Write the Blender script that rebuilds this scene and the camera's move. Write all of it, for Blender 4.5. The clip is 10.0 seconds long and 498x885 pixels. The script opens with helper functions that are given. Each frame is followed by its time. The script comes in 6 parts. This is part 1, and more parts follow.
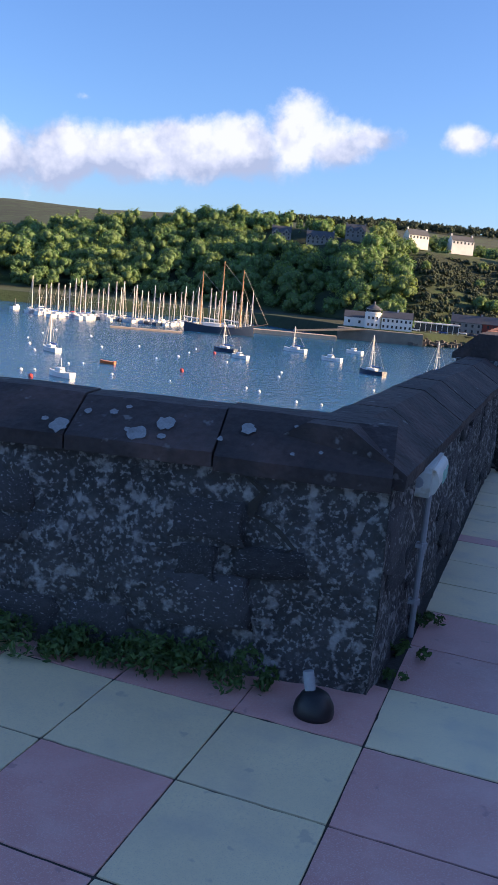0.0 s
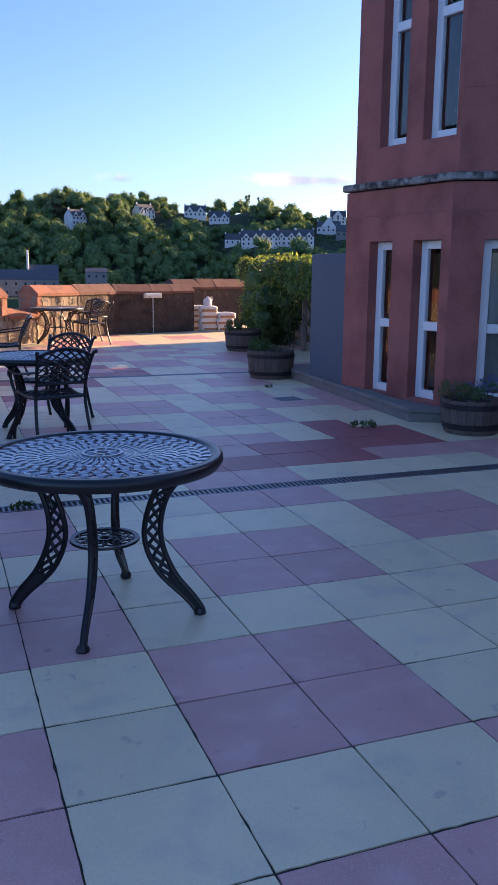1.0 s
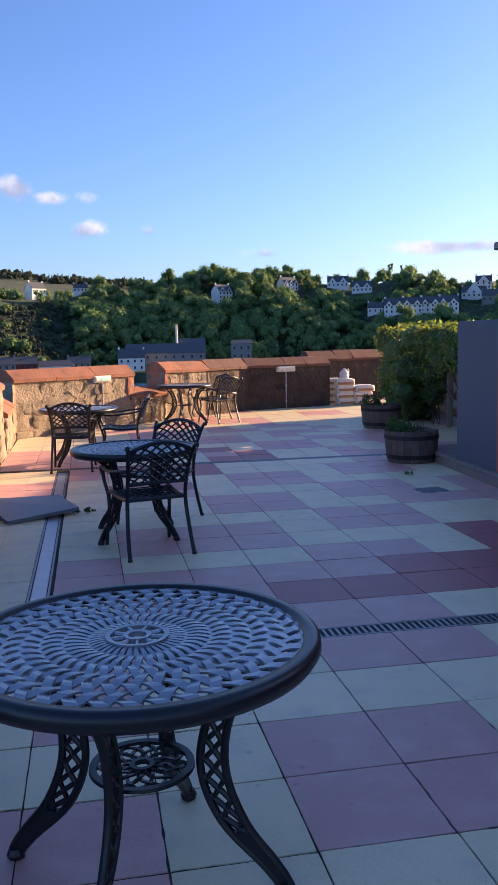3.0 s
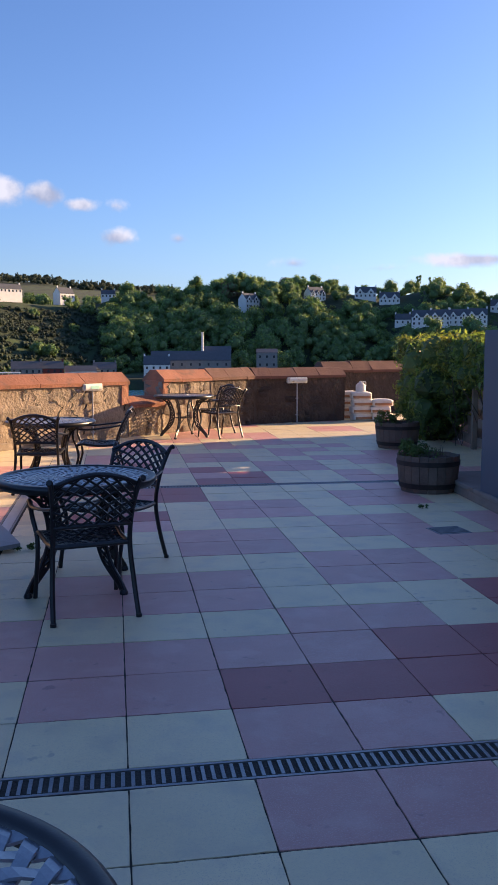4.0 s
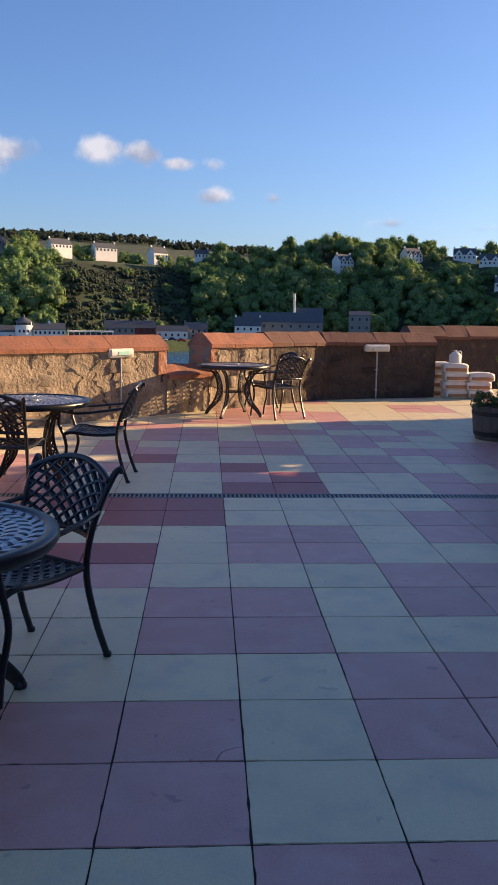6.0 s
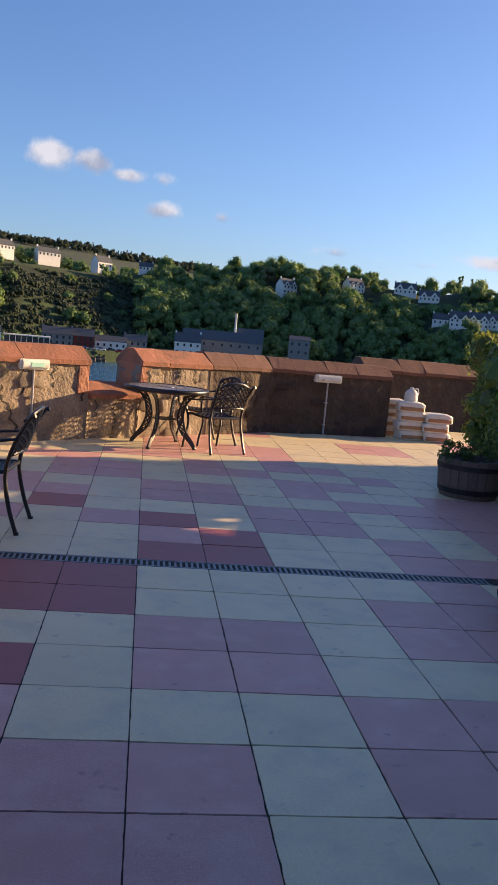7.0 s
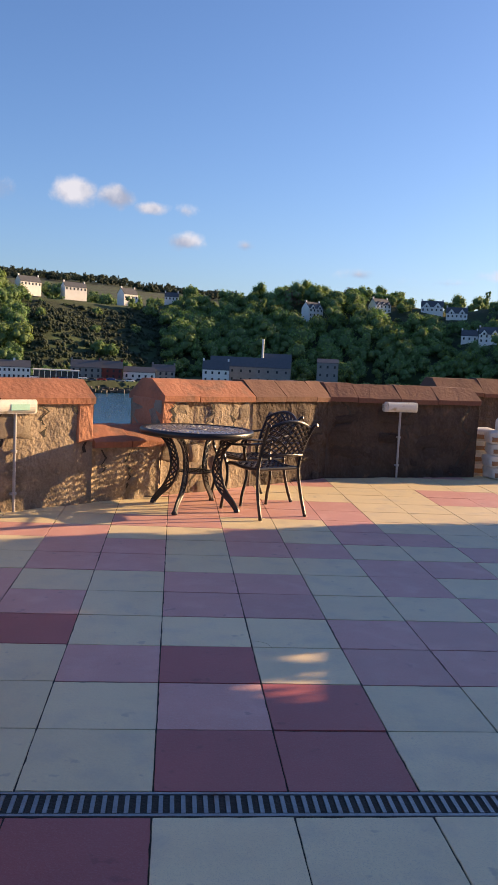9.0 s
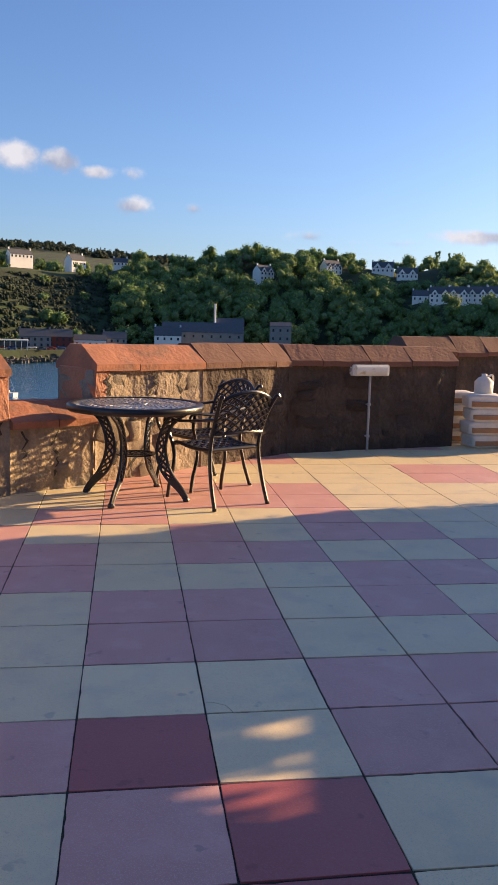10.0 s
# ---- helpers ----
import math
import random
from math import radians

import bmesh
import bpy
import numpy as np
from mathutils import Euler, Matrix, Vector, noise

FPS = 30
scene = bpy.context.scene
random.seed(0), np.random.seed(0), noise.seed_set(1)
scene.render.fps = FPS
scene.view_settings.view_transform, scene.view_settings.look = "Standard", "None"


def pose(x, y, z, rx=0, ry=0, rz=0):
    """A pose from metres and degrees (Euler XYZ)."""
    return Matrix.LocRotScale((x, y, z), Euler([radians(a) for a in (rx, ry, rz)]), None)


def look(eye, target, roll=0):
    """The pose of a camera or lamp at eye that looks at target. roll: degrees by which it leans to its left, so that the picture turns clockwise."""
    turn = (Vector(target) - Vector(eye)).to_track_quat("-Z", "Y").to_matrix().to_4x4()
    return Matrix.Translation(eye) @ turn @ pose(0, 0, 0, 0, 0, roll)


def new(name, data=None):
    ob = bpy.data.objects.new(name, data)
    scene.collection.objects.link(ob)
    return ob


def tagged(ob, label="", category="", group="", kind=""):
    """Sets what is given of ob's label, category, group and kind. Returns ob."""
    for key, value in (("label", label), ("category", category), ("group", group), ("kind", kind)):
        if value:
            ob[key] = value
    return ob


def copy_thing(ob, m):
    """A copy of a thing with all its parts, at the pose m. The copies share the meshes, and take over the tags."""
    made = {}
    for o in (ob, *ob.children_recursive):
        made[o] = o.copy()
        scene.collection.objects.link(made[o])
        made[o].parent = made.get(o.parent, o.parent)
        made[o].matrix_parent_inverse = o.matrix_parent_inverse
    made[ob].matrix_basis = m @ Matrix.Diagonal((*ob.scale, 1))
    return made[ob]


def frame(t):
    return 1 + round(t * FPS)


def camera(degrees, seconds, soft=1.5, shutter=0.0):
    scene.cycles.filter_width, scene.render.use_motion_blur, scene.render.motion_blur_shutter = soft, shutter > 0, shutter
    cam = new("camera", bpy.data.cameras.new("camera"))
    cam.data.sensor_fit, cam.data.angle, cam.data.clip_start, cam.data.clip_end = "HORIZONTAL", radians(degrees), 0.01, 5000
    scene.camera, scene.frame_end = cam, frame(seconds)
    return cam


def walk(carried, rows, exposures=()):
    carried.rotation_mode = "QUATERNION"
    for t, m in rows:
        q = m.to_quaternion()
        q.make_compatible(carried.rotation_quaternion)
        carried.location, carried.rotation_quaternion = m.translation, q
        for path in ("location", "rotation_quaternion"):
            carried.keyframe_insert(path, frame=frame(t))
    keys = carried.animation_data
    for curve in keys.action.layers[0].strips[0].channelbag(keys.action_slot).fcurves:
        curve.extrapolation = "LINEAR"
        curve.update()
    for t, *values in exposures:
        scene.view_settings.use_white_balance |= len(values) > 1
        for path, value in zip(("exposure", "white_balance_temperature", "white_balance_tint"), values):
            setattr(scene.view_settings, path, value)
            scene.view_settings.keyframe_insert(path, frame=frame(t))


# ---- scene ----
cam = camera(33.2, 10.0)
PATH = [
    (0, (-2.321, -11.604, 1.435), (-2.968, -9.748, 1.064), 5.2),
    (0.2, (-2.181, -11.585, 1.458), (-2.417, -9.634, 1.087), 3.1),
    (0.4, (-2.113, -11.619, 1.469), (-2.006, -9.658, 1.089), 1.9),
    (0.5, (-2.101, -11.641, 1.484), (-1.854, -9.695, 1.095), 1.6),
    (0.7, (-2.08, -11.684, 1.501), (-1.612, -9.78, 1.104), 0.8),
    (1, (-2.062, -11.726, 1.505), (-1.371, -9.893, 1.102), 0.5),
    (1.5, (-2.119, -11.734, 1.505), (-1.395, -9.915, 1.093), 2.2),
    (2, (-1.965, -11.464, 1.468), (-1.319, -9.602, 1.126), 2.9),
    (2.5, (-1.767, -11.028, 1.535), (-1.289, -9.103, 1.277), 0.4),
    (2.7, (-1.681, -10.835, 1.548), (-1.26, -8.895, 1.308), -0.5),
    (3.8, (-1.028, -9.557, 1.558), (-0.714, -7.597, 1.315), -0.9),
    (4, (-0.922, -9.264, 1.534), (-0.608, -7.301, 1.314), -0.0),
    (4.5, (-0.687, -8.575, 1.523), (-0.371, -6.609, 1.334), 2.0),
    (5, (-0.481, -7.93, 1.517), (-0.246, -5.96, 1.263), 2.0),
    (5.2, (-0.401, -7.676, 1.516), (-0.251, -5.703, 1.223), 1.7),
    (6.3, (-0.107, -6.224, 1.507), (-0.007, -4.251, 1.196), 0.8),
    (6.5, (-0.112, -5.883, 1.515), (0.018, -3.904, 1.252), 0.9),
    (7, (-0.042, -5.133, 1.506), (0.217, -3.167, 1.247), 5.3),
    (7.5, (-0.059, -4.527, 1.457), (0.056, -2.545, 1.214), 2.7),
    (8, (-0.04, -3.856, 1.444), (0.006, -1.87, 1.213), 2.8),
    (8.5, (-0.049, -3.137, 1.413), (0.042, -1.152, 1.191), 0.9),
    (9, (0.019, -2.479, 1.438), (0.201, -0.498, 1.234), 2.8),
    (9.5, (0.055, -1.906, 1.415), (0.265, 0.069, 1.179), 1.5),
    (10, (0.167, -1.284, 1.388), (0.457, 0.675, 1.105), 1.5),
]
walk(cam, [(t, look(eye, target, roll)) for t, eye, target, roll in PATH], [(0, 1.62, 5550, 22), (0.6, 1.78, 5620, 30), (2.2, 1.82, 5620, 30), (2.7, 1.68, 5620, 28), (4.5, 1.4, 5750, 24), (6.5, 1.25, 5850, 21), (10, 1.32, 6000, 21)])

# ---- world, sun ----
SUN_DIR = Vector((0.949 * math.cos(radians(15.2)), 0.315 * math.cos(radians(15.2)), math.sin(radians(15.2))))
sun = new("sun", bpy.data.lights.new("sun", "SUN"))
sun.data.energy, sun.data.angle, sun.data.color = 5.0, radians(0.6), (1.0, 0.65, 0.27)
sun.matrix_world = look(SUN_DIR * 60, (0, 0, 0))

world = bpy.data.worlds.new("world")
scene.world = world
world.use_nodes = True
wn, wl = world.node_tree.nodes, world.node_tree.links
wn.clear()


def wnode(kind, **values):
    n = wn.new(kind)
    for key, value in values.items():
        n.inputs[int(key[1:])].default_value = value
    return n


def wmath(op, a, b=None):
    n = wn.new("ShaderNodeMath")
    n.operation = op
    n.use_clamp = False
    for k, v in enumerate((a, b)):
        if v is None:
            continue
        if isinstance(v, (int, float)):
            n.inputs[k].default_value = v
        else:
            wl.new(v, n.inputs[k])
    return n.outputs[0]


sky = wn.new("ShaderNodeTexSky")
sky.sky_type, sky.sun_disc = "NISHITA", False
sky.sun_elevation, sky.sun_rotation = radians(15.2), math.atan2(SUN_DIR.x, SUN_DIR.y)
sky.air_density, sky.dust_density, sky.ozone_density = 1.0, 1.0, 4.0
coord = wn.new("ShaderNodeTexCoord")
sep = wn.new("ShaderNodeSeparateXYZ")
wl.new(coord.outputs["Generated"], sep.inputs[0])
azimuth = wmath("MULTIPLY", wmath("ARCTAN2", sep.outputs[0], sep.outputs[1]), 57.2958)
rise = wmath("MULTIPLY", wmath("ARCSINE", sep.outputs[2]), 57.2958)
puffs = wn.new("ShaderNodeTexNoise")
puffs.inputs["Scale"].default_value, puffs.inputs["Detail"].default_value, puffs.inputs["Roughness"].default_value = 13, 8, 0.6
wl.new(coord.outputs["Generated"], puffs.inputs["Vector"])
grain = wmath("SUBTRACT", puffs.outputs["Fac"], 0.5)
# cumulus: azimuth, elevation, half width, half height, density
CLOUDS = [(-37.0, 6.6, 4.4, 2.6, 1.4), (-32.9, 7.2, 4.2, 3.0, 1.5), (-29.0, 7.3, 4.4, 2.5, 1.4), (-25.0, 8.1, 4.4, 2.7, 1.45), (-21.0, 8.5, 4.4, 2.8, 1.5),
          (-18.2, 9.5, 3.0, 3.2, 1.25), (-15.2, 9.0, 3.4, 2.0, 1.1), (-13.2, 9.9, 2.2, 1.2, 0.9), (-31.7, 10.6, 1.9, 0.6, 0.4),
          (-12.8, 9.9, 2.4, 1.2, 0.8), (-6.9, 10.2, 1.9, 1.2, 0.95), (-4.2, 10.0, 1.9, 1.1, 1.15), (-2.1, 9.4, 1.6, 0.7, 1.15), (0.2, 9.4, 0.8, 0.45, 0.4),
          (0.4, 7.4, 1.7, 0.8, 0.9), (4.3, 7.4, 0.7, 0.45, 0.42), (12.0, 5.8, 1.3, 0.45, 0.5), (24.6, 5.85, 5.4, 0.65, 0.95), (18.0, 5.4, 4.0, 0.35, 0.25),
          (29.5, 5.1, 3.5, 0.4, 0.6)]
mask, base_shade = None, None
for ca, ce, wa, we, dens in CLOUDS:
    du = wmath("DIVIDE", wmath("SUBTRACT", azimuth, ca), wa)
    dv = wmath("DIVIDE", wmath("SUBTRACT", rise, ce), we)
    far_out = wmath("SQRT", wmath("ADD", wmath("MULTIPLY", du, du), wmath("MULTIPLY", dv, dv)))
    one = wmath("SUBTRACT", dens, wmath("MULTIPLY", far_out, dens))
    mask = one if mask is None else wmath("MAXIMUM", mask, one)
    inside_it = wmath("MAXIMUM", one, 0.0)
    lift = wmath("MULTIPLY", inside_it, dv)
    weight = wmath("ADD", inside_it, 0.001) if base_shade is None else wmath("ADD", weight, inside_it)
    base_shade = lift if base_shade is None else wmath("ADD", base_shade, lift)
edge = wmath("ADD", mask, wmath("MULTIPLY", grain, 2.3))
fill = wn.new("ShaderNodeMapRange")
fill.interpolation_type = "SMOOTHSTEP"
wl.new(edge, fill.inputs[0])
fill.inputs[1].default_value, fill.inputs[2].default_value = 0.14, 0.78
# billows lit from the right: the same noise, shifted towards the sun
moved = wn.new("ShaderNodeVectorMath")
moved.operation = "ADD"
wl.new(coord.outputs["Generated"], moved.inputs[0])
moved.inputs[1].default_value = (0.022, 0.004, 0.014)
puffs2 = wn.new("ShaderNodeTexNoise")
puffs2.inputs["Scale"].default_value, puffs2.inputs["Detail"].default_value, puffs2.inputs["Roughness"].default_value = 16, 4, 0.5
wl.new(moved.outputs[0], puffs2.inputs["Vector"])
relief = wmath("SUBTRACT", puffs.outputs["Fac"], puffs2.outputs["Fac"])
relief = wmath("ADD", relief, wmath("MULTIPLY", wmath("DIVIDE", base_shade, weight), 0.17))
tone = wn.new("ShaderNodeMapRange")
wl.new(relief, tone.inputs[0])
tone.inputs[1].default_value, tone.inputs[2].default_value = -0.11, 0.15
cloud_col = wn.new("ShaderNodeMix")
cloud_col.data_type = "RGBA"
cloud_col.inputs[6].default_value, cloud_col.inputs[7].default_value = (2.3, 2.55, 2.9, 1), (4.6, 4.5, 4.2, 1)
wl.new(tone.outputs[0], cloud_col.inputs[0])
mix = wn.new("ShaderNodeMix")
mix.data_type = "RGBA"
wl.new(fill.outputs[0], mix.inputs[0])
wl.new(sky.outputs[0], mix.inputs[6])
wl.new(cloud_col.outputs[2], mix.inputs[7])
background = wn.new("ShaderNodeBackground")
background.inputs[1].default_value = 0.072
wl.new(mix.outputs[2], background.inputs[0])
world_out = wn.new("ShaderNodeOutputWorld")
wl.new(background.outputs[0], world_out.inputs[0])


# ---- materials ----
def material(name, color, rough=0.8, metal=0.0, vary=0.15, scale=6.0, fine=80.0, bump=0.2, bump_scale=None, tint=None, tint_at=0.5, tint_width=0.1,
             tint_scale=2.0, random_tone=0.0, island_tone=0.0, spec=0.5, depth=0.01, specks=None, blots=None, sheer=0.0, speck_size=230.0):
    """Base colour with two scales of noise, optional patches of another colour, fine relief."""
    m = bpy.data.materials.new(name)
    m.use_nodes = True
    t, lk = m.node_tree.nodes, m.node_tree.links
    b = t["Principled BSDF"]
    b.inputs["Roughness"].default_value, b.inputs["Metallic"].default_value = rough, metal
    b.inputs["Specular IOR Level"].default_value = spec
    where = t.new("ShaderNodeTexCoord")
    place = where.outputs["Object"]
    if random_tone:
        info = t.new("ShaderNodeObjectInfo")
        shift = t.new("ShaderNodeVectorMath")
        shift.operation = "MULTIPLY_ADD"
        lk.new(info.outputs["Random"], shift.inputs[0])
        shift.inputs[1].default_value = (37.0, 17.0, 53.0)
        lk.new(place, shift.inputs[2])
        place = shift.outputs[0]

    def noise_at(size, detail=4.0):
        n = t.new("ShaderNodeTexNoise")
        n.inputs["Scale"].default_value, n.inputs["Detail"].default_value = size, detail
        lk.new(place, n.inputs["Vector"])
        return n.outputs["Fac"]

    def arith(op, a, c):
        n = t.new("ShaderNodeMath")
        n.operation = op
        for k, v in enumerate((a, c)):
            if isinstance(v, (int, float)):
                n.inputs[k].default_value = v
            else:
                lk.new(v, n.inputs[k])
        return n.outputs[0]

    broad, small = noise_at(scale), noise_at(fine, 2.0)
    tone = arith("ADD", arith("MULTIPLY", arith("SUBTRACT", broad, 0.5), 2.6 * vary), arith("MULTIPLY", arith("SUBTRACT", small, 0.5), 1.6 * vary))
    tone = arith("ADD", tone, 1.0)
    if random_tone:
        tone = arith("ADD", tone, arith("MULTIPLY", arith("SUBTRACT", info.outputs["Random"], 0.5), random_tone))
    if island_tone:
        geo = t.new("ShaderNodeNewGeometry")
        tone = arith("ADD", tone, arith("MULTIPLY", arith("SUBTRACT", geo.outputs["Random Per Island"], 0.5), island_tone))
    mul = t.new("ShaderNodeVectorMath")
    mul.operation = "SCALE"
    lk.new(tone, mul.inputs["Scale"])
    if tint is None:
        mul.inputs[0].default_value = color
    else:
        ramp = t.new("ShaderNodeMapRange")
        ramp.interpolation_type = "SMOOTHSTEP"
        lk.new(noise_at(tint_scale, 6.0), ramp.inputs[0])
        ramp.inputs[1].default_value, ramp.inputs[2].default_value = tint_at - tint_width, tint_at + tint_width
        both = t.new("ShaderNodeMix")
        both.data_type = "RGBA"
        both.inputs[6].default_value, both.inputs[7].default_value = (*color, 1), (*tint, 1)
        lk.new(ramp.outputs[0], both.inputs[0])
        lk.new(both.outputs[2], mul.inputs[0])
    out_colour = mul.outputs[0]
    for extra, size, at, wide, most in ((specks, speck_size, 0.60, 0.05, 0.7), (blots, 13.0, 0.70, 0.025, 0.55)):
        if extra is None:
            continue
        ramp = t.new("ShaderNodeMapRange")
        lk.new(noise_at(size, 3.0), ramp.inputs[0])
        ramp.inputs[1].default_value, ramp.inputs[2].default_value, ramp.inputs[4].default_value = at - wide, at + wide, most
        dab = t.new("ShaderNodeMix")
        dab.data_type = "RGBA"
        lk.new(ramp.outputs[0], dab.inputs[0])
        lk.new(out_colour, dab.inputs[6])
        dab.inputs[7].default_value = (*extra, 1)
        out_colour = dab.outputs[2]
    lk.new(out_colour, b.inputs["Base Color"])
    if sheer:
        # thin leaf: light passes through
        lit = t.new("ShaderNodeBsdfTranslucent")
        warm = t.new("ShaderNodeVectorMath")
        warm.operation = "MULTIPLY"
        lk.new(out_colour, warm.inputs[0])
        warm.inputs[1].default_value = (1.9, 1.7, 0.8)
        lk.new(warm.outputs[0], lit.inputs["Color"])
        blend = t.new("ShaderNodeMixShader")
        blend.inputs[0].default_value = sheer
        lk.new(b.outputs[0], blend.inputs[1])
        lk.new(lit.outputs[0], blend.inputs[2])
        lk.new(blend.outputs[0], t["Material Output"].inputs["Surface"])
    if bump:
        bn = t.new("ShaderNodeBump")
        bn.inputs["Strength"].default_value, bn.inputs["Distance"].default_value = bump, depth
        lk.new(noise_at(bump_scale or fine, 5.0), bn.inputs["Height"])
        lk.new(bn.outputs[0], b.inputs["Normal"])
    return m


def glass_material(name, tint, rough=0.03):
    m = bpy.data.materials.new(name)
    m.use_nodes = True
    b = m.node_tree.nodes["Principled BSDF"]
    b.inputs["Base Color"].default_value, b.inputs["Roughness"].default_value = (*tint, 1), rough
    b.inputs["Transmission Weight"].default_value, b.inputs["IOR"].default_value = 1.0, 1.45
    return m


BUFF = material("buff_slab", (0.80, 0.68, 0.42), 0.46, vary=0.075, scale=3.0, fine=70, bump=0.3, depth=0.003, random_tone=0.12,
                tint=(0.66, 0.575, 0.40), tint_at=0.62, tint_width=0.16, tint_scale=5.0, specks=(0.60, 0.52, 0.37), blots=(0.46, 0.40, 0.30))
PINK = material("pink_slab", (0.62, 0.33, 0.285), 0.46, vary=0.11, scale=4.0, fine=110, bump=0.3, depth=0.003, random_tone=0.16,
                tint=(0.67, 0.40, 0.35), tint_at=0.60, tint_width=0.14, tint_scale=6.0, specks=(0.70, 0.48, 0.44), blots=(0.36, 0.20, 0.19))
DARK_RED = material("dark_red_slab", (0.38, 0.11, 0.105), 0.46, vary=0.12, scale=4.0, fine=110, bump=0.25, depth=0.003, random_tone=0.15,
                    specks=(0.40, 0.16, 0.16), blots=(0.22, 0.07, 0.07))
BED = material("joint_soil", (0.045, 0.042, 0.036), 0.95, vary=0.3, scale=8, fine=90, bump=0.6)
STONE = material("rubble_wall", (0.27, 0.215, 0.155), 0.92, vary=0.36, scale=3.5, fine=55, bump=0.85, bump_scale=22, depth=0.028,
                 tint=(0.15, 0.125, 0.095), tint_at=0.60, tint_width=0.09, tint_scale=4.5, blots=(0.10, 0.085, 0.07))
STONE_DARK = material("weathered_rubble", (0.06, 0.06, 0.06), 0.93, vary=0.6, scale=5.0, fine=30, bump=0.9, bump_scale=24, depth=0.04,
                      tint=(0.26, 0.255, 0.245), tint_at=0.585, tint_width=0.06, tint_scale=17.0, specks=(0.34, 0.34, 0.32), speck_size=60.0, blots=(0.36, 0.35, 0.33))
# far parapet's shade is put into these darker stone and coping colours
STONE_SHADED = material("shade_toned_rubble_wall", (0.06, 0.044, 0.034), 0.93, vary=0.45, scale=4, fine=40, bump=0.95, bump_scale=14, depth=0.05,
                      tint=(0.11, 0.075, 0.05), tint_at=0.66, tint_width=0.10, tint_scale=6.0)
RUBBLE_SHADED = material("shade_toned_rubble_stone", (0.05, 0.037, 0.03), 0.9, vary=0.35, scale=5, fine=45, bump=0.8, bump_scale=18, depth=0.03, random_tone=0.5)
COPING_SHADED = material("shade_toned_coping", (0.135, 0.065, 0.046), 0.85, vary=0.22, scale=4, fine=50, bump=0.5, bump_scale=22, depth=0.02, random_tone=0.3)
KERB_STONE = material("worn_kerb_stone", (0.20, 0.18, 0.16), 0.85, vary=0.2, scale=6, fine=60, bump=0.4, depth=0.006)
RUBBLE = material("rubble_stone", (0.22, 0.18, 0.135), 0.9, vary=0.25, scale=5, fine=45, bump=0.5, bump_scale=26, depth=0.01, random_tone=0.5)
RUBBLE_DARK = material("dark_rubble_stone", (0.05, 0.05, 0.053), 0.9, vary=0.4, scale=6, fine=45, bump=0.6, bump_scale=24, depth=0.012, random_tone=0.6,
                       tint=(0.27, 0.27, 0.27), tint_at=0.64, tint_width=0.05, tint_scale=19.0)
COPING = material("sandstone_coping", (0.29, 0.12, 0.068), 0.85, vary=0.22, scale=4, fine=50, bump=0.5, bump_scale=22, depth=0.02, random_tone=0.3,
                  tint=(0.20, 0.10, 0.065), tint_at=0.6, tint_width=0.1, tint_scale=5)
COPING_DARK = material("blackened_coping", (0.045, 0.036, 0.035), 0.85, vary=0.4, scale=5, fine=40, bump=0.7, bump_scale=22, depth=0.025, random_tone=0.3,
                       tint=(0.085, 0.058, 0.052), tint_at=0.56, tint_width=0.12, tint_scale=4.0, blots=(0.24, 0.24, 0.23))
LICHEN = material("lichen", (0.27, 0.28, 0.28), 0.95, vary=0.3, scale=30, fine=120, bump=0.6)
QUOIN = material("red_sandstone_quoin", (0.35, 0.165, 0.10), 0.88, vary=0.2, scale=5, fine=40, bump=0.7, bump_scale=30, depth=0.02)
RED_STONE = material("red_sandstone", (0.38, 0.128, 0.10), 0.88, vary=0.24, scale=1.4, fine=30, bump=0.35, bump_scale=26, depth=0.012,
                     tint=(0.22, 0.07, 0.056), tint_at=0.55, tint_width=0.16, tint_scale=1.7, specks=(0.38, 0.12, 0.10), blots=(0.30, 0.10, 0.085))
JOINT = material("pale_mortar", (0.27, 0.12, 0.095), 0.9, vary=0.2, scale=10)
STRING = material("leaded_string_course", (0.30, 0.28, 0.25), 0.85, vary=0.4, scale=9, fine=50, bump=0.6, tint=(0.06, 0.05, 0.045), tint_at=0.55, tint_scale=8)
IRON = material("black_cast_metal", (0.010, 0.011, 0.014), 0.34, 0.0, vary=0.2, scale=12, fine=200, bump=0.12, depth=0.002)
# tabletop lattice and hub: sky sheen on black metal put into a paler colour
IRON_TOP = material("sky_sheen_cast_metal", (0.30, 0.32, 0.355), 0.32, 0.6, vary=0.2, scale=6, fine=160, bump=0.15, depth=0.002, spec=1.0)
UPVC = material("white_window_frame", (0.85, 0.85, 0.85), 0.35, vary=0.05, scale=5, bump=0.05)
LAMP_WHITE = material("aged_white_plastic", (0.66, 0.66, 0.60), 0.5, vary=0.12, scale=9, fine=60, bump=0.1, tint=(0.42, 0.36, 0.24), tint_at=0.66, tint_scale=14)
LAMP_LENS = material("pale_green_lens", (0.42, 0.72, 0.62), 0.25, vary=0.08, scale=12, bump=0.1)
CONDUIT = material("grey_conduit", (0.34, 0.35, 0.37), 0.5, vary=0.15, scale=14, bump=0.1)
DRAIN = material("galvanised_grating", (0.26, 0.28, 0.30), 0.42, 0.8, vary=0.25, scale=14, bump=0.2, tint=(0.16, 0.07, 0.04), tint_at=0.68, tint_scale=4)
GALV = material("pale_galvanised_strip", (0.45, 0.47, 0.50), 0.36, 0.75, vary=0.2, scale=9, bump=0.15)
PANEL_BLUE = material("grey_blue_board", (0.065, 0.095, 0.135), 0.6, vary=0.06, scale=2, bump=0.08)
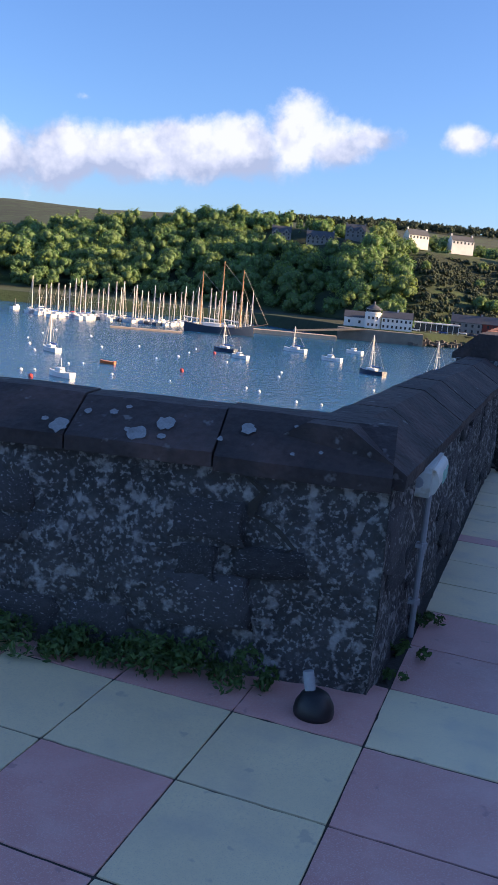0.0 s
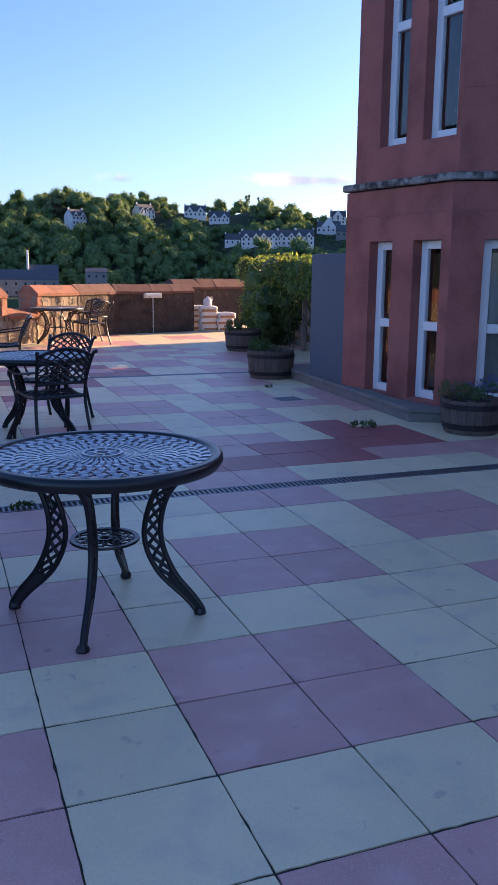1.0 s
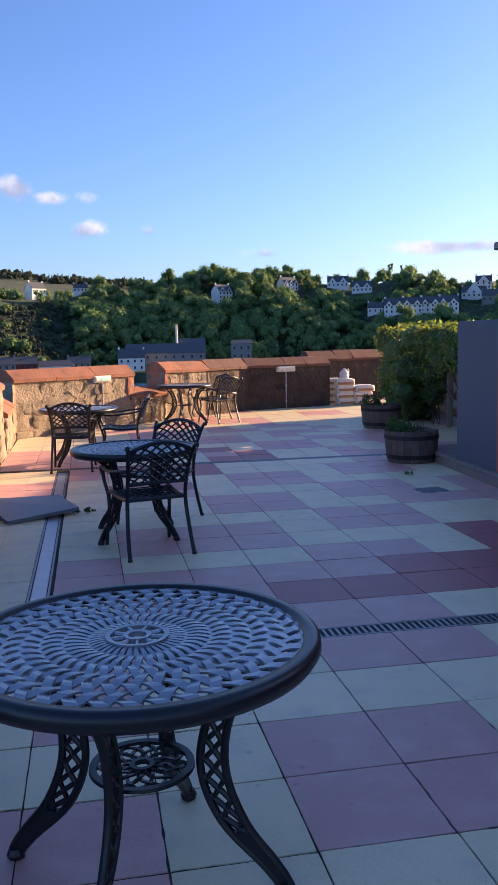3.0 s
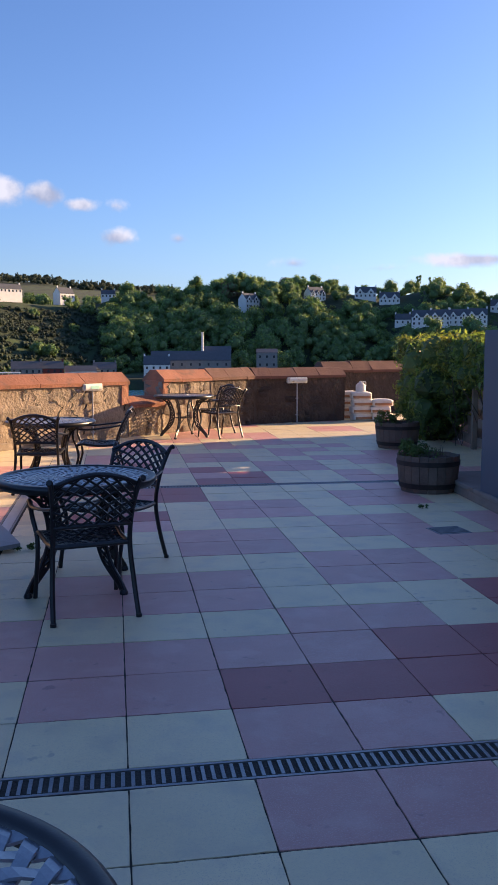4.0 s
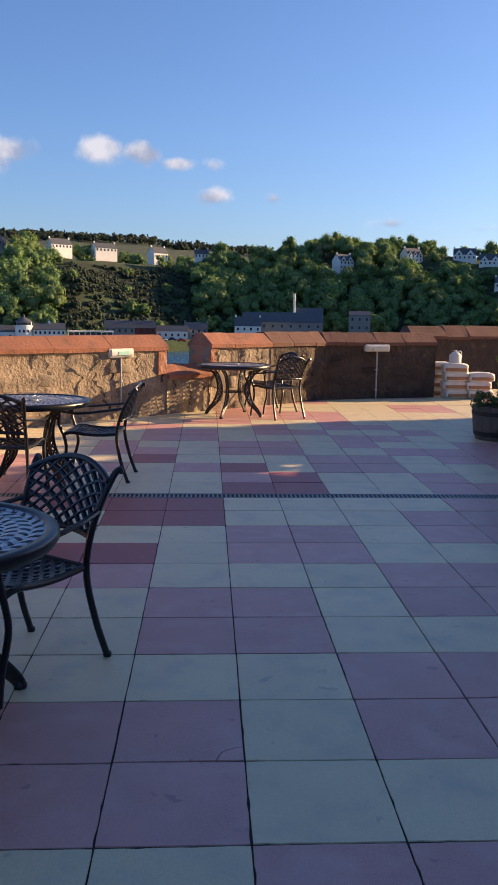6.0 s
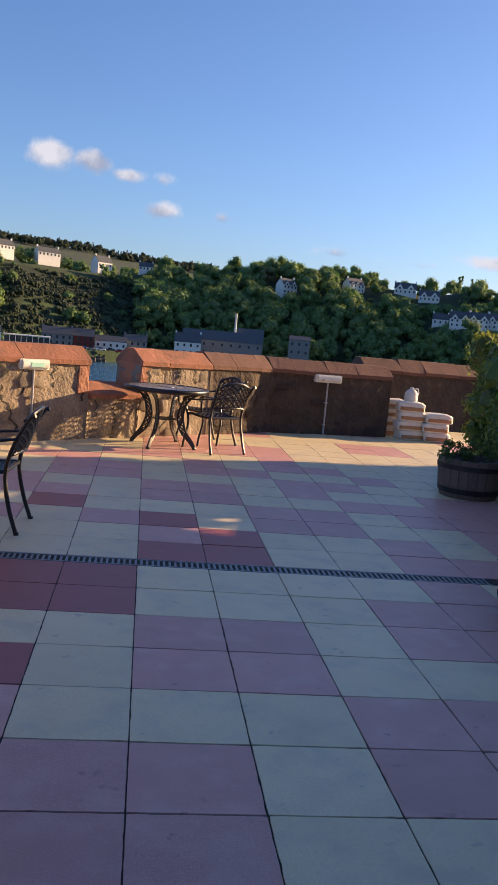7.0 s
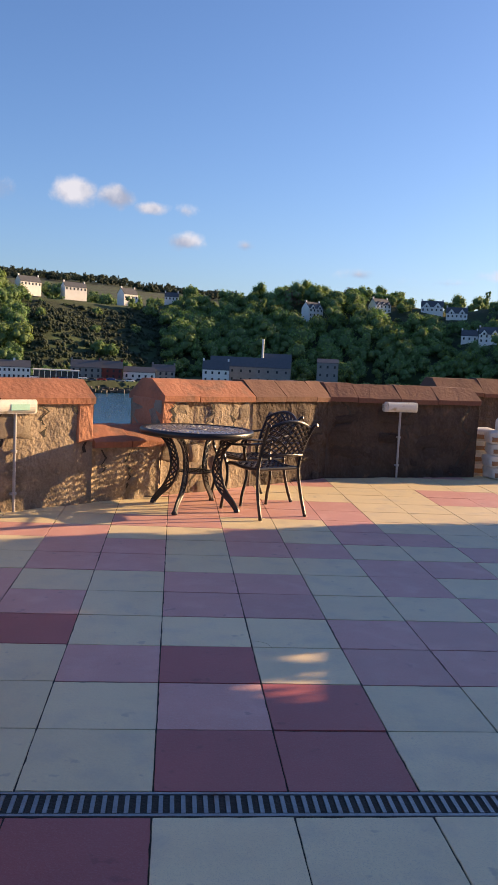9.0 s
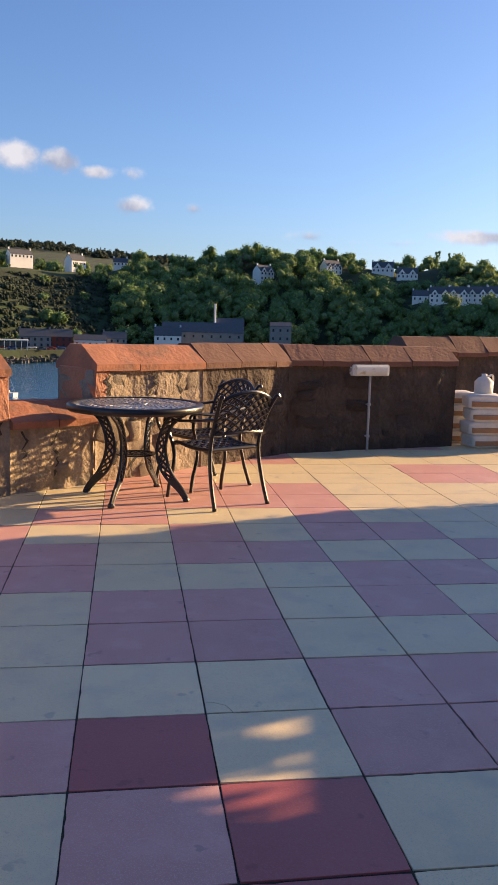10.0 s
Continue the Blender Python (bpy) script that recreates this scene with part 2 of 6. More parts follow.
BOARD_GREY = material("grey_tabletop_board", (0.20, 0.215, 0.235), 0.42, vary=0.12, scale=4, bump=0.1)
OAK = material("weathered_oak", (0.12, 0.095, 0.077), 0.85, vary=0.35, scale=5, fine=60, bump=0.5, depth=0.004, random_tone=0.3)
HOOP = material("rusty_hoop", (0.035, 0.032, 0.032), 0.6, 0.5, vary=0.3, scale=12)
FENCE_WOOD = material("grey_fence_timber", (0.21, 0.18, 0.145), 0.88, vary=0.3, scale=4, fine=50, bump=0.4, depth=0.004, random_tone=0.25)
SOIL = material("planting_soil", (0.04, 0.03, 0.022), 0.95, vary=0.4, scale=12, bump=0.8)
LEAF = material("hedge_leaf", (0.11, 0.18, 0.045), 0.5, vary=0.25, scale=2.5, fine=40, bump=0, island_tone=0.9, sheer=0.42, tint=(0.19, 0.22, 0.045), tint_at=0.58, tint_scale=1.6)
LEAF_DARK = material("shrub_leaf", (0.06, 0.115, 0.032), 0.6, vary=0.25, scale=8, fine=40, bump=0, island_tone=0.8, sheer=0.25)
FLOWER = material("blue_petal", (0.10, 0.10, 0.34), 0.6, vary=0.2, island_tone=0.6, bump=0)
TWIG = material("bare_twig", (0.06, 0.045, 0.035), 0.9, vary=0.3, scale=20)
BAG_WHITE = material("white_woven_sack", (0.66, 0.64, 0.58), 0.6, vary=0.14, scale=9, fine=90, bump=0.5, bump_scale=16, depth=0.02)
BAG_BROWN = material("brown_printed_band", (0.36, 0.20, 0.10), 0.6, vary=0.2, scale=12, bump=0.3)
BLACK_PLASTIC = material("black_plastic", (0.014, 0.014, 0.016), 0.45, vary=0.2, scale=14, bump=0.1)
PANE = glass_material("window_glass", (0.93, 0.96, 0.96))
CURTAIN = material("pale_curtain", (0.55, 0.60, 0.66), 0.9, vary=0.08, scale=8)
BLIND = material("dim_blind", (0.20, 0.20, 0.19), 0.9, vary=0.12, scale=5)
ROOM = material("dark_room", (0.05, 0.05, 0.052), 0.9, vary=0.1)
WATER = material("harbour_water", (0.014, 0.085, 0.18), 0.22, vary=0.25, scale=0.02, fine=0.3, bump=0.55, bump_scale=0.45, depth=0.6, spec=0.5)
GRASS = material("hill_grass", (0.034, 0.062, 0.020), 0.95, vary=0.35, scale=0.02, fine=0.4, bump=0.6, bump_scale=0.5, depth=0.6,
                 tint=(0.02, 0.034, 0.014), tint_at=0.48, tint_width=0.1, tint_scale=0.035)
# tree-sized yellow-green patches put sunlit crowns into the colour
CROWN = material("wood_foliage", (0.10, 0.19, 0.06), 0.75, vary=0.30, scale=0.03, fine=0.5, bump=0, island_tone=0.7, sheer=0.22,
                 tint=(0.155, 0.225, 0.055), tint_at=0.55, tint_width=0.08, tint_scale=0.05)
# shade of the bluff slope is put into this dark green
SCRUB = material("shade_toned_scrub", (0.024, 0.042, 0.020), 0.85, vary=0.3, scale=0.04, fine=0.6, bump=0, island_tone=0.5)
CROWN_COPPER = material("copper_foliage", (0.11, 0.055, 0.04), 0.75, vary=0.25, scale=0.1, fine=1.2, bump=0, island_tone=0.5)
# lobes inside the crowns: their inner shade is put into a darker green
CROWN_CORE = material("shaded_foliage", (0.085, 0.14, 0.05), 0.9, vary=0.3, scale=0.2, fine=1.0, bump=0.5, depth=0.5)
BARK = material("tree_bark", (0.07, 0.055, 0.04), 0.95, vary=0.3, scale=1.0, bump=0.4)
ROCK = material("shore_rock", (0.10, 0.095, 0.085), 0.95, vary=0.4, scale=0.4, fine=2, bump=0.8, depth=0.3, island_tone=0.6)
QUAY = material("quay_masonry", (0.19, 0.17, 0.14), 0.9, vary=0.3, scale=0.3, fine=3, bump=0.4, depth=0.1)
HARLING = material("white_harling", (0.74, 0.73, 0.70), 0.9, vary=0.08, scale=0.5, fine=6, bump=0.2)
GREY_HARL = material("grey_stone_house", (0.22, 0.215, 0.21), 0.9, vary=0.2, scale=0.6, fine=5, bump=0.3)
RED_HARL = material("dark_red_harling", (0.13, 0.032, 0.03), 0.9, vary=0.15, scale=0.5, fine=6, bump=0.2)
SLATE = material("slate_roof", (0.075, 0.082, 0.095), 0.7, vary=0.22, scale=0.6, fine=5, bump=0.3)
DARK_WIN = material("dark_window_pane", (0.03, 0.036, 0.045), 0.15, vary=0.2, scale=0.5, bump=0)
TIMBER_DECK = material("pale_decking", (0.48, 0.37, 0.26), 0.8, vary=0.2, scale=0.5)
BOAT_WHITE = material("white_gelcoat", (0.78, 0.77, 0.74), 0.35, vary=0.06, scale=0.6, bump=0)
BOAT_NAVY = material("navy_hull_paint", (0.025, 0.04, 0.075), 0.35, vary=0.1, scale=0.6, bump=0)
BOAT_RED = material("red_sail_cover", (0.42, 0.035, 0.03), 0.6, vary=0.1, scale=0.6, bump=0)
BOAT_BLUE = material("blue_canvas", (0.03, 0.09, 0.30), 0.6, vary=0.1, scale=0.6, bump=0)
ORANGE = material("orange_hull", (0.50, 0.13, 0.03), 0.5, vary=0.1, scale=0.6, bump=0)
MAST = material("alloy_mast", (0.75, 0.72, 0.66), 0.45, 0.0, vary=0.1, scale=0.6, bump=0)
SPAR = material("varnished_spar", (0.42, 0.22, 0.09), 0.45, vary=0.12, scale=0.6, bump=0)
ROPE = material("rigging_wire", (0.36, 0.34, 0.30), 0.6, vary=0.1, bump=0)


# ---- mesh helpers ----
def place_ob(name, me, mat, parent=None, label=""):
    ob = new(name, me)
    if mat is not None and not me.materials:
        me.materials.append(mat)
    if parent is not None:
        ob.parent = parent
    if label:
        tagged(ob, label)
    return ob


def part(name, bm, mat, parent=None, label="", smooth=False):
    """Links a bmesh as one mesh object, under a thing or a part."""
    me = bpy.data.meshes.new(name)
    bm.normal_update()
    bm.to_mesh(me)
    bm.free()
    if smooth:
        for p in me.polygons:
            p.use_smooth = True
    return place_ob(name, me, mat, parent, label)


def raw(name, verts, faces, mat, parent=None, label="", smooth=False):
    me = bpy.data.meshes.new(name)
    me.from_pydata(verts, [], faces)
    me.update()
    if smooth:
        for p in me.polygons:
            p.use_smooth = True
    return place_ob(name, me, mat, parent, label)


def thing(name, label, category, m=None, group="", kind=""):
    """An Empty at the base of a thing, that carries its tags."""
    ob = tagged(new(name), label, category, group, kind)
    if m is not None:
        ob.matrix_world = m
    return ob


def box(bm, size, at=(0, 0, 0), turn=0.0, tilt=0.0, bevel=0.0):
    made = bmesh.ops.create_cube(bm, size=1.0, matrix=Matrix.Translation(at) @ Matrix.Rotation(turn, 4, "Z") @ Matrix.Rotation(tilt, 4, "X") @ Matrix.Diagonal((*size, 1)))
    if bevel:
        edges = {e for v in made["verts"] for e in v.link_edges}
        bmesh.ops.bevel(bm, geom=list(edges), offset=bevel, segments=1, affect="EDGES", profile=0.5)
    return made


def solid(*boxes, bevel=0.0):
    bm = bmesh.new()
    for b in boxes:
        box(bm, *b, bevel=bevel)
    return bm


def tube(bm, points, radius, sides=8, flat=1.0):
    """A tube along points; radius may be one number or one for each point."""
    pts = [Vector(p) for p in points]
    radii = radius if isinstance(radius, (list, tuple)) else [radius] * len(pts)
    rings, side = [], None
    for k, p in enumerate(pts):
        ahead = (pts[min(k + 1, len(pts) - 1)] - pts[max(k - 1, 0)]).normalized()
        if side is None:
            side = ahead.cross(Vector((0, 0, 1)) if abs(ahead.z) < 0.9 else Vector((0, 1, 0))).normalized()
        else:
            side = (side - ahead * side.dot(ahead)).normalized()
        up = side.cross(ahead)
        rings.append([bm.verts.new(p + radii[k] * (math.cos(a) * side + flat * math.sin(a) * up)) for a in [2 * math.pi * j / sides for j in range(sides)]])
    for a, b in zip(rings, rings[1:]):
        for j in range(sides):
            bm.faces.new((a[j], a[(j + 1) % sides], b[(j + 1) % sides], b[j]))
    bm.faces.new(rings[0][::-1])
    bm.faces.new(rings[-1])
    return bm


def lathe(bm, profile, sides=32, at=(0, 0, 0)):
    rings = [[bm.verts.new((at[0] + r * math.cos(2 * math.pi * j / sides), at[1] + r * math.sin(2 * math.pi * j / sides), at[2] + z)) for j in range(sides)] for r, z in profile]
    for a, b in zip(rings, rings[1:]):
        for j in range(sides):
            bm.faces.new((a[j], a[(j + 1) % sides], b[(j + 1) % sides], b[j]))
    return bm


def curve_points(ctrl, n=14):
    """A smooth line through the control points."""
    pts = [Vector(c) for c in ctrl]
    pts = [2 * pts[0] - pts[1], *pts, 2 * pts[-1] - pts[-2]]
    out = []
    for a, b, c, d in zip(pts, pts[1:], pts[2:], pts[3:]):
        for k in range(n):
            t = k / n
            out.append(0.5 * (2 * b + (c - a) * t + (2 * a - 5 * b + 4 * c - d) * t * t + (3 * b - a - 3 * c + d) * t ** 3))
    out.append(pts[-2])
    return out


def prism(bm, outline, y0, y1):
    """The outline in the xz plane, pushed from y0 to y1."""
    a = [bm.verts.new((x, y0, z)) for x, z in outline]
    b = [bm.verts.new((x, y1, z)) for x, z in outline]
    n = len(outline)
    for k in range(n):
        bm.faces.new((a[k], a[(k + 1) % n], b[(k + 1) % n], b[k]))
    bm.faces.new(a[::-1])
    bm.faces.new(b)
    return bm


def roughen(bm, amount, size, seed=0.0, cuts=0):
    """Moves vertices by noise, for worn stone."""
    for v in bm.verts:
        v.co += amount * noise.noise_vector(v.co / size + Vector((seed, seed * 0.7, 0)))
    return bm


# ---- terrace floor ----
S = 0.45
GAP = 0.15
Y_A = -14 * S - GAP


def floor_z(y):
    """The paving falls gently to both cross drains."""
    return 0.01 * (Y_A - y) if y < Y_A else 0.01 * max(0.0, y - GAP)


# ---- walls ----
def wall_run(name, a, b, front, ridge, thick, stone, label, cap_mat, cap_len=0.62, kind="structure", seed=1, rubble=None, base=-0.25, over=0.04, cracks=0, share=0.62):
    """A rubble wall from b to a, seen on the side to the left of the line a to b; its coping stones slope up from the front edge to the ridge."""
    b, a = Vector((*a, 0)), Vector((*b, 0))
    length = (b - a).length
    m = Matrix.Translation(a) @ Matrix.Rotation(math.atan2(b.y - a.y, b.x - a.x), 4, "Z")
    root = thing(name, label, "wall", m, kind=kind)
    rng = random.Random(seed)
    # body: a grid with an uneven face
    nx, nz = max(4, int(length / 0.07)), int((front - base) / 0.07)
    verts, faces = [], []
    for i in range(nx + 1):
        for k in range(nz + 1):
            x, z = length * i / nx, base + (front - 0.02 - base) * k / nz
            w = m @ Vector((x, 0, z))
            d = 0.035 * noise.noise(w * 3.1) + 0.03 * noise.noise(w * 8.0) + 0.012 * noise.noise(w * 21.0)
            if k in (0, nz) or i in (0, nx):
                d *= 0.3
            verts.append((x, d, z))
            if i and k:
                n = (nz + 1)
                p = i * n + k
                faces.append((p - n - 1, p - 1, p, p - n))
    n0 = len(verts)
    verts += [(0, thick, base), (length, thick, base), (length, thick, front - 0.02), (0, thick, front - 0.02)]
    n = nz + 1
    faces += [(n0 + 1, n0, n0 + 3, n0 + 2), tuple([n0] + [k for k in range(n)] + [n0 + 3])[::-1], tuple([n0 + 1] + [nx * n + k for k in range(n)] + [n0 + 2])]
    faces += [tuple([n0 + 3] + [i * n + nz for i in range(nx + 1)] + [n0 + 2])[::-1]]
    raw("wall_body", verts, faces, stone, root, smooth=True)
    # coping stones
    x, k = 0.0, 0
    while x < length - 1e-3:
        step = cap_len * rng.uniform(0.75, 1.3)
        if length - x - step < 0.25:
            step = length - x
        bm = bmesh.new()
        top = ridge + rng.uniform(-0.008, 0.008)
        f = front + rng.uniform(-0.008, 0.006)
        out = [(-over, f - 0.03), (-over - 0.005, f + 0.025), (0.17, top), (thick - 0.17, top), (thick + over, f + 0.02), (thick + over, f - 0.03)]
        lo, hi = x + 0.004, x + step - 0.004
        rows = []
        for j in range(5):
            xx = lo + (hi - lo) * j / 4
            rows.append([bm.verts.new((xx, y + 0.006 * noise.noise(Vector((xx * 6, y * 5, z * 5 + seed))), z + 0.007 * noise.noise(Vector((xx * 5 + 9, y * 4, seed))))) for y, z in out])
        q = len(out)
        for r, s in zip(rows, rows[1:]):
            for j in range(q):
                bm.faces.new((r[j], r[(j + 1) % q], s[(j + 1) % q], s[j]))
        bm.faces.new(rows[0][::-1])
        bm.faces.new(rows[-1])
        bmesh.ops.recalc_face_normals(bm, faces=bm.faces)
        part("coping_stone", bm, cap_mat, root)
        x += step
        k += 1
    # open cracks and lost mortar
    for k in range(cracks):
        x, z = length * (k + rng.uniform(0.2, 0.8)) / cracks, front - 0.05
        pts = []
        while z > 0.12 and rng.random() < 0.94:
            pts.append((x, z))
            x += rng.uniform(-0.07, 0.07)
            z -= rng.uniform(0.02, 0.07)
            x = min(max(x, 0.05), length - 0.05)
        if len(pts) < 4:
            continue
        verts, faces = [], []
        for j, (x, z) in enumerate(pts):
            w = m @ Vector((x, 0, z))
            d = 0.035 * noise.noise(w * 3.1) + 0.03 * noise.noise(w * 8.0) + 0.012 * noise.noise(w * 21.0) - 0.006
            g = rng.uniform(0.004, 0.024) * (1.0 if j else 0.4)
            verts += [(x - g, d, z), (x + g, d, z + 0.004)]
            if j:
                faces.append((2 * j - 2, 2 * j - 1, 2 * j + 1, 2 * j))
        raw("crack", verts, faces, BED, root)
    # stones that stand proud of the mortar
    if rubble is not None:
        shapes = []
        for q in range(7):
            bm = bmesh.new()
            bmesh.ops.create_cube(bm, size=1.0)
            bmesh.ops.subdivide_edges(bm, edges=bm.edges, cuts=2, use_grid_fill=True)
            for v in bm.verts:
                c = v.co.copy()
                v.co = c * (0.78 + 0.22 / max(0.6, c.length * 1.25)) + 0.2 * noise.noise_vector(c * 2.4 + Vector((q * 5.3, seed, 0)))
            me = bpy.data.meshes.new("stone")
            bm.to_mesh(me)
            bm.free()
            me.materials.append(rubble)
            for p in me.polygons:
                p.use_smooth = True
            shapes.append(me)
        z = base + 0.26
        while z < front - 0.12:
            h = rng.uniform(0.09, 0.19)
            x = rng.uniform(0.02, 0.2)
            while x < length - 0.15:
                w = rng.uniform(0.12, 0.36)
                if rng.random() < share and x + w < length - 0.03:
                    st = new("stone", rng.choice(shapes))
                    st.parent = root
                    st.matrix_local = Matrix.Translation((x + w / 2, 0.026 + rng.uniform(-0.006, 0.014), z + h / 2 + rng.uniform(-0.03, 0.03))) @ Matrix.Rotation(rng.uniform(-0.13, 0.13), 4, "Y") @ Matrix.Diagonal((w * rng.uniform(0.75, 1.05), 0.075, h * rng.uniform(0.7, 1.15), 1))
                x += w + rng.uniform(0.0, 0.09)
            z += h + 0.012
    return root


CORNER = (-2.765, -8.80)
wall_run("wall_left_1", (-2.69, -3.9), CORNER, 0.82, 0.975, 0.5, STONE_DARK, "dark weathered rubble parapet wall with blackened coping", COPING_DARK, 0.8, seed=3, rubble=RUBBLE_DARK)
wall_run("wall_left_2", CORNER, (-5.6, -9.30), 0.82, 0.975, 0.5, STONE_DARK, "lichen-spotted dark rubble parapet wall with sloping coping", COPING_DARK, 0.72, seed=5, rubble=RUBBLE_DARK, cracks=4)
rl = random.Random(41)
wl2 = bpy.data.objects["wall_left_2"]
for k in range(20):
    x, f, q = rl.uniform(0.9, 2.75), rl.uniform(0.05, 0.95), rl.choice((0.008, 0.012, 0.015, 0.028, 0.036))
    bm = bmesh.new()
    rim_pts = [bm.verts.new((q * (1 + 0.3 * rl.uniform(-1, 1)) * math.cos(a), q * (1 + 0.3 * rl.uniform(-1, 1)) * math.sin(a), 0.0)) for a in [2 * math.pi * j / 14 for j in range(14)]]
    bm.faces.new(rim_pts)
    spot_ob = part("lichen_patch", bm, LICHEN, wl2)
    spot_ob.matrix_local = Matrix.Translation((x, -0.045 + 0.215 * f, 0.856 + 0.130 * f)) @ Matrix.Rotation(math.atan2(0.130, 0.215), 4, "X")
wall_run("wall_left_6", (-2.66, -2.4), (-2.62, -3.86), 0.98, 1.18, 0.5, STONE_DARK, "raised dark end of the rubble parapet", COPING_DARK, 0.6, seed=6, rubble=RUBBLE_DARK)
wall_run("wall_left_3", (-2.72, 1.6), (-2.66, -2.38), 0.98, 1.18, 0.5, STONE, "sunlit rubble parapet wall with red sandstone coping", COPING, 0.6, seed=7, rubble=RUBBLE)
wall_run("wall_left_4", (-2.74, 3.44), (-2.70, 1.6), 0.58, 0.74, 0.5, STONE, "low gap in the rubble parapet", COPING, 0.6, seed=8, rubble=RUBBLE)
A0, A1, B0, B1, B2 = (-2.74, 3.44), (-0.70, 5.11), (-0.10, 5.56), (1.80, 7.08), (3.80, 7.62)


def quoin(at, turn, height):
    bm = bmesh.new()
    box(bm, (0.16, 0.5, height - 0.60), (0, 0.233, 0.61 + (height - 0.60) / 2), bevel=0.012)
    bmesh.ops.subdivide_edges(bm, edges=bm.edges, cuts=3, use_grid_fill=True)
    roughen(bm, 0.012, 0.09, at[0])
    ob = part("wall_quoin", bm, QUOIN)
    ob.matrix_world = Matrix.Translation((*at, 0)) @ Matrix.Rotation(turn, 4, "Z")
    return tagged(ob, "red sandstone quoin at a parapet gap", "quoin", kind="structure")


def away(a, b, d):
    v = Vector((b[0] - a[0], b[1] - a[1])).normalized()
    return (a[0] + v.x * d, a[1] + v.y * d)


wall_run("wall_end_1", A1, A0, 0.98, 1.16, 0.5, STONE, "sunlit cracked rubble parapet wall with red sandstone coping", COPING, 0.85, seed=11, rubble=RUBBLE, cracks=8, share=0.16)
wall_run("wall_end_2", away(B0, A1, -0.02), A1, 0.58, 0.74, 0.5, STONE, "low gap in the parapet with red coping", COPING, 0.4, seed=12, rubble=RUBBLE, cracks=3, share=0.3)
# beyond this point the darker stone and coping carry the wall's shade
BM = (0.85, 6.31)
wall_run("wall_end_6", B1, BM, 1.0, 1.19, 0.5, STONE_SHADED, "stretch of the rubble parapet with shade put into its colours", COPING_SHADED, 0.5, seed=16, rubble=RUBBLE_SHADED)
wall_run("wall_end_3", BM, B0, 1.0, 1.18, 0.5, STONE, "rubble parapet wall with red sandstone coping, half in shade", COPING, 0.5, seed=13, rubble=RUBBLE, cracks=3, share=0.4)
wall_run("wall_end_4", B2, B1, 1.0, 1.18, 0.5, STONE_SHADED, "rubble parapet wall and coping with shade put into their colours", COPING_SHADED, 0.45, seed=14, rubble=RUBBLE_SHADED, cracks=3, share=0.45)
wall_run("wall_end_5", (10.0, 10.9), (3.7, 9.0), 1.06, 1.28, 0.5, STONE_SHADED, "distant rubble parapet wall and coping in darker shade-toned colours", COPING_SHADED, 0.6, seed=15)
turn_a = math.atan2(A1[1] - A0[1], A1[0] - A0[0])
turn_b = math.atan2(B1[1] - B0[1], B1[0] - B0[0])
quoin(away(A1, A0, 0.085), turn_a, 0.97)
quoin(away(B0, B1, 0.08), turn_b, 0.99)

# ---- terrace base under it all ----
bm = bmesh.new()
outline = [(-5.6, -16), (-5.7, -9.8), (-2.9, -9.0), (-2.85, 3.6), (-0.7, 5.4), (1.8, 7.4), (3.7, 8.0), (3.8, 9.3), (16, 12.5), (16, -16)]
low = [bm.verts.new((x, y, -18.5)) for x, y in outline]
high = [bm.verts.new((x, y, -0.022)) for x, y in outline]
for k in range(len(outline)):
    bm.faces.new((low[k], low[(k + 1) % len(outline)], high[(k + 1) % len(outline)], high[k]))
bm.faces.new(high)
bmesh.ops.recalc_face_normals(bm, faces=bm.faces)
tagged(part("ground", bm, BED), "dark bedding soil under the paved terrace", "ground", kind="structure")

bm = bmesh.new()
for (x0, x1, y0, y1) in ((-6.5, 6.5, -15.8, Y_A), (-2.80, 6.4, Y_A, GAP), (-2.80, 6.4, GAP, 3.3), (-0.8, 6.4, 3.3, 5.2), (1.6, 6.4, 5.2, 7.0), (3.7, 6.4, 7.0, 9.0)):
    bm.faces.new([bm.verts.new((x, y, floor_z(y) - 0.0046)) for x, y in ((x0, y0), (x1, y0), (x1, y1), (x0, y1))])
joint_bed = tagged(part("joint_bed", bm, BED), "dark soil and moss in the paving joints", "ground", kind="structure")

# ---- red sandstone bay tower and hotel body ----
C1, C0 = Vector((2.60, -2.57)), Vector((2.93, -4.26))
C2 = C0 + 1.9 * Vector((0.86, -0.51))
C9 = C1 + 1.6 * Vector((0.80, 0.60))


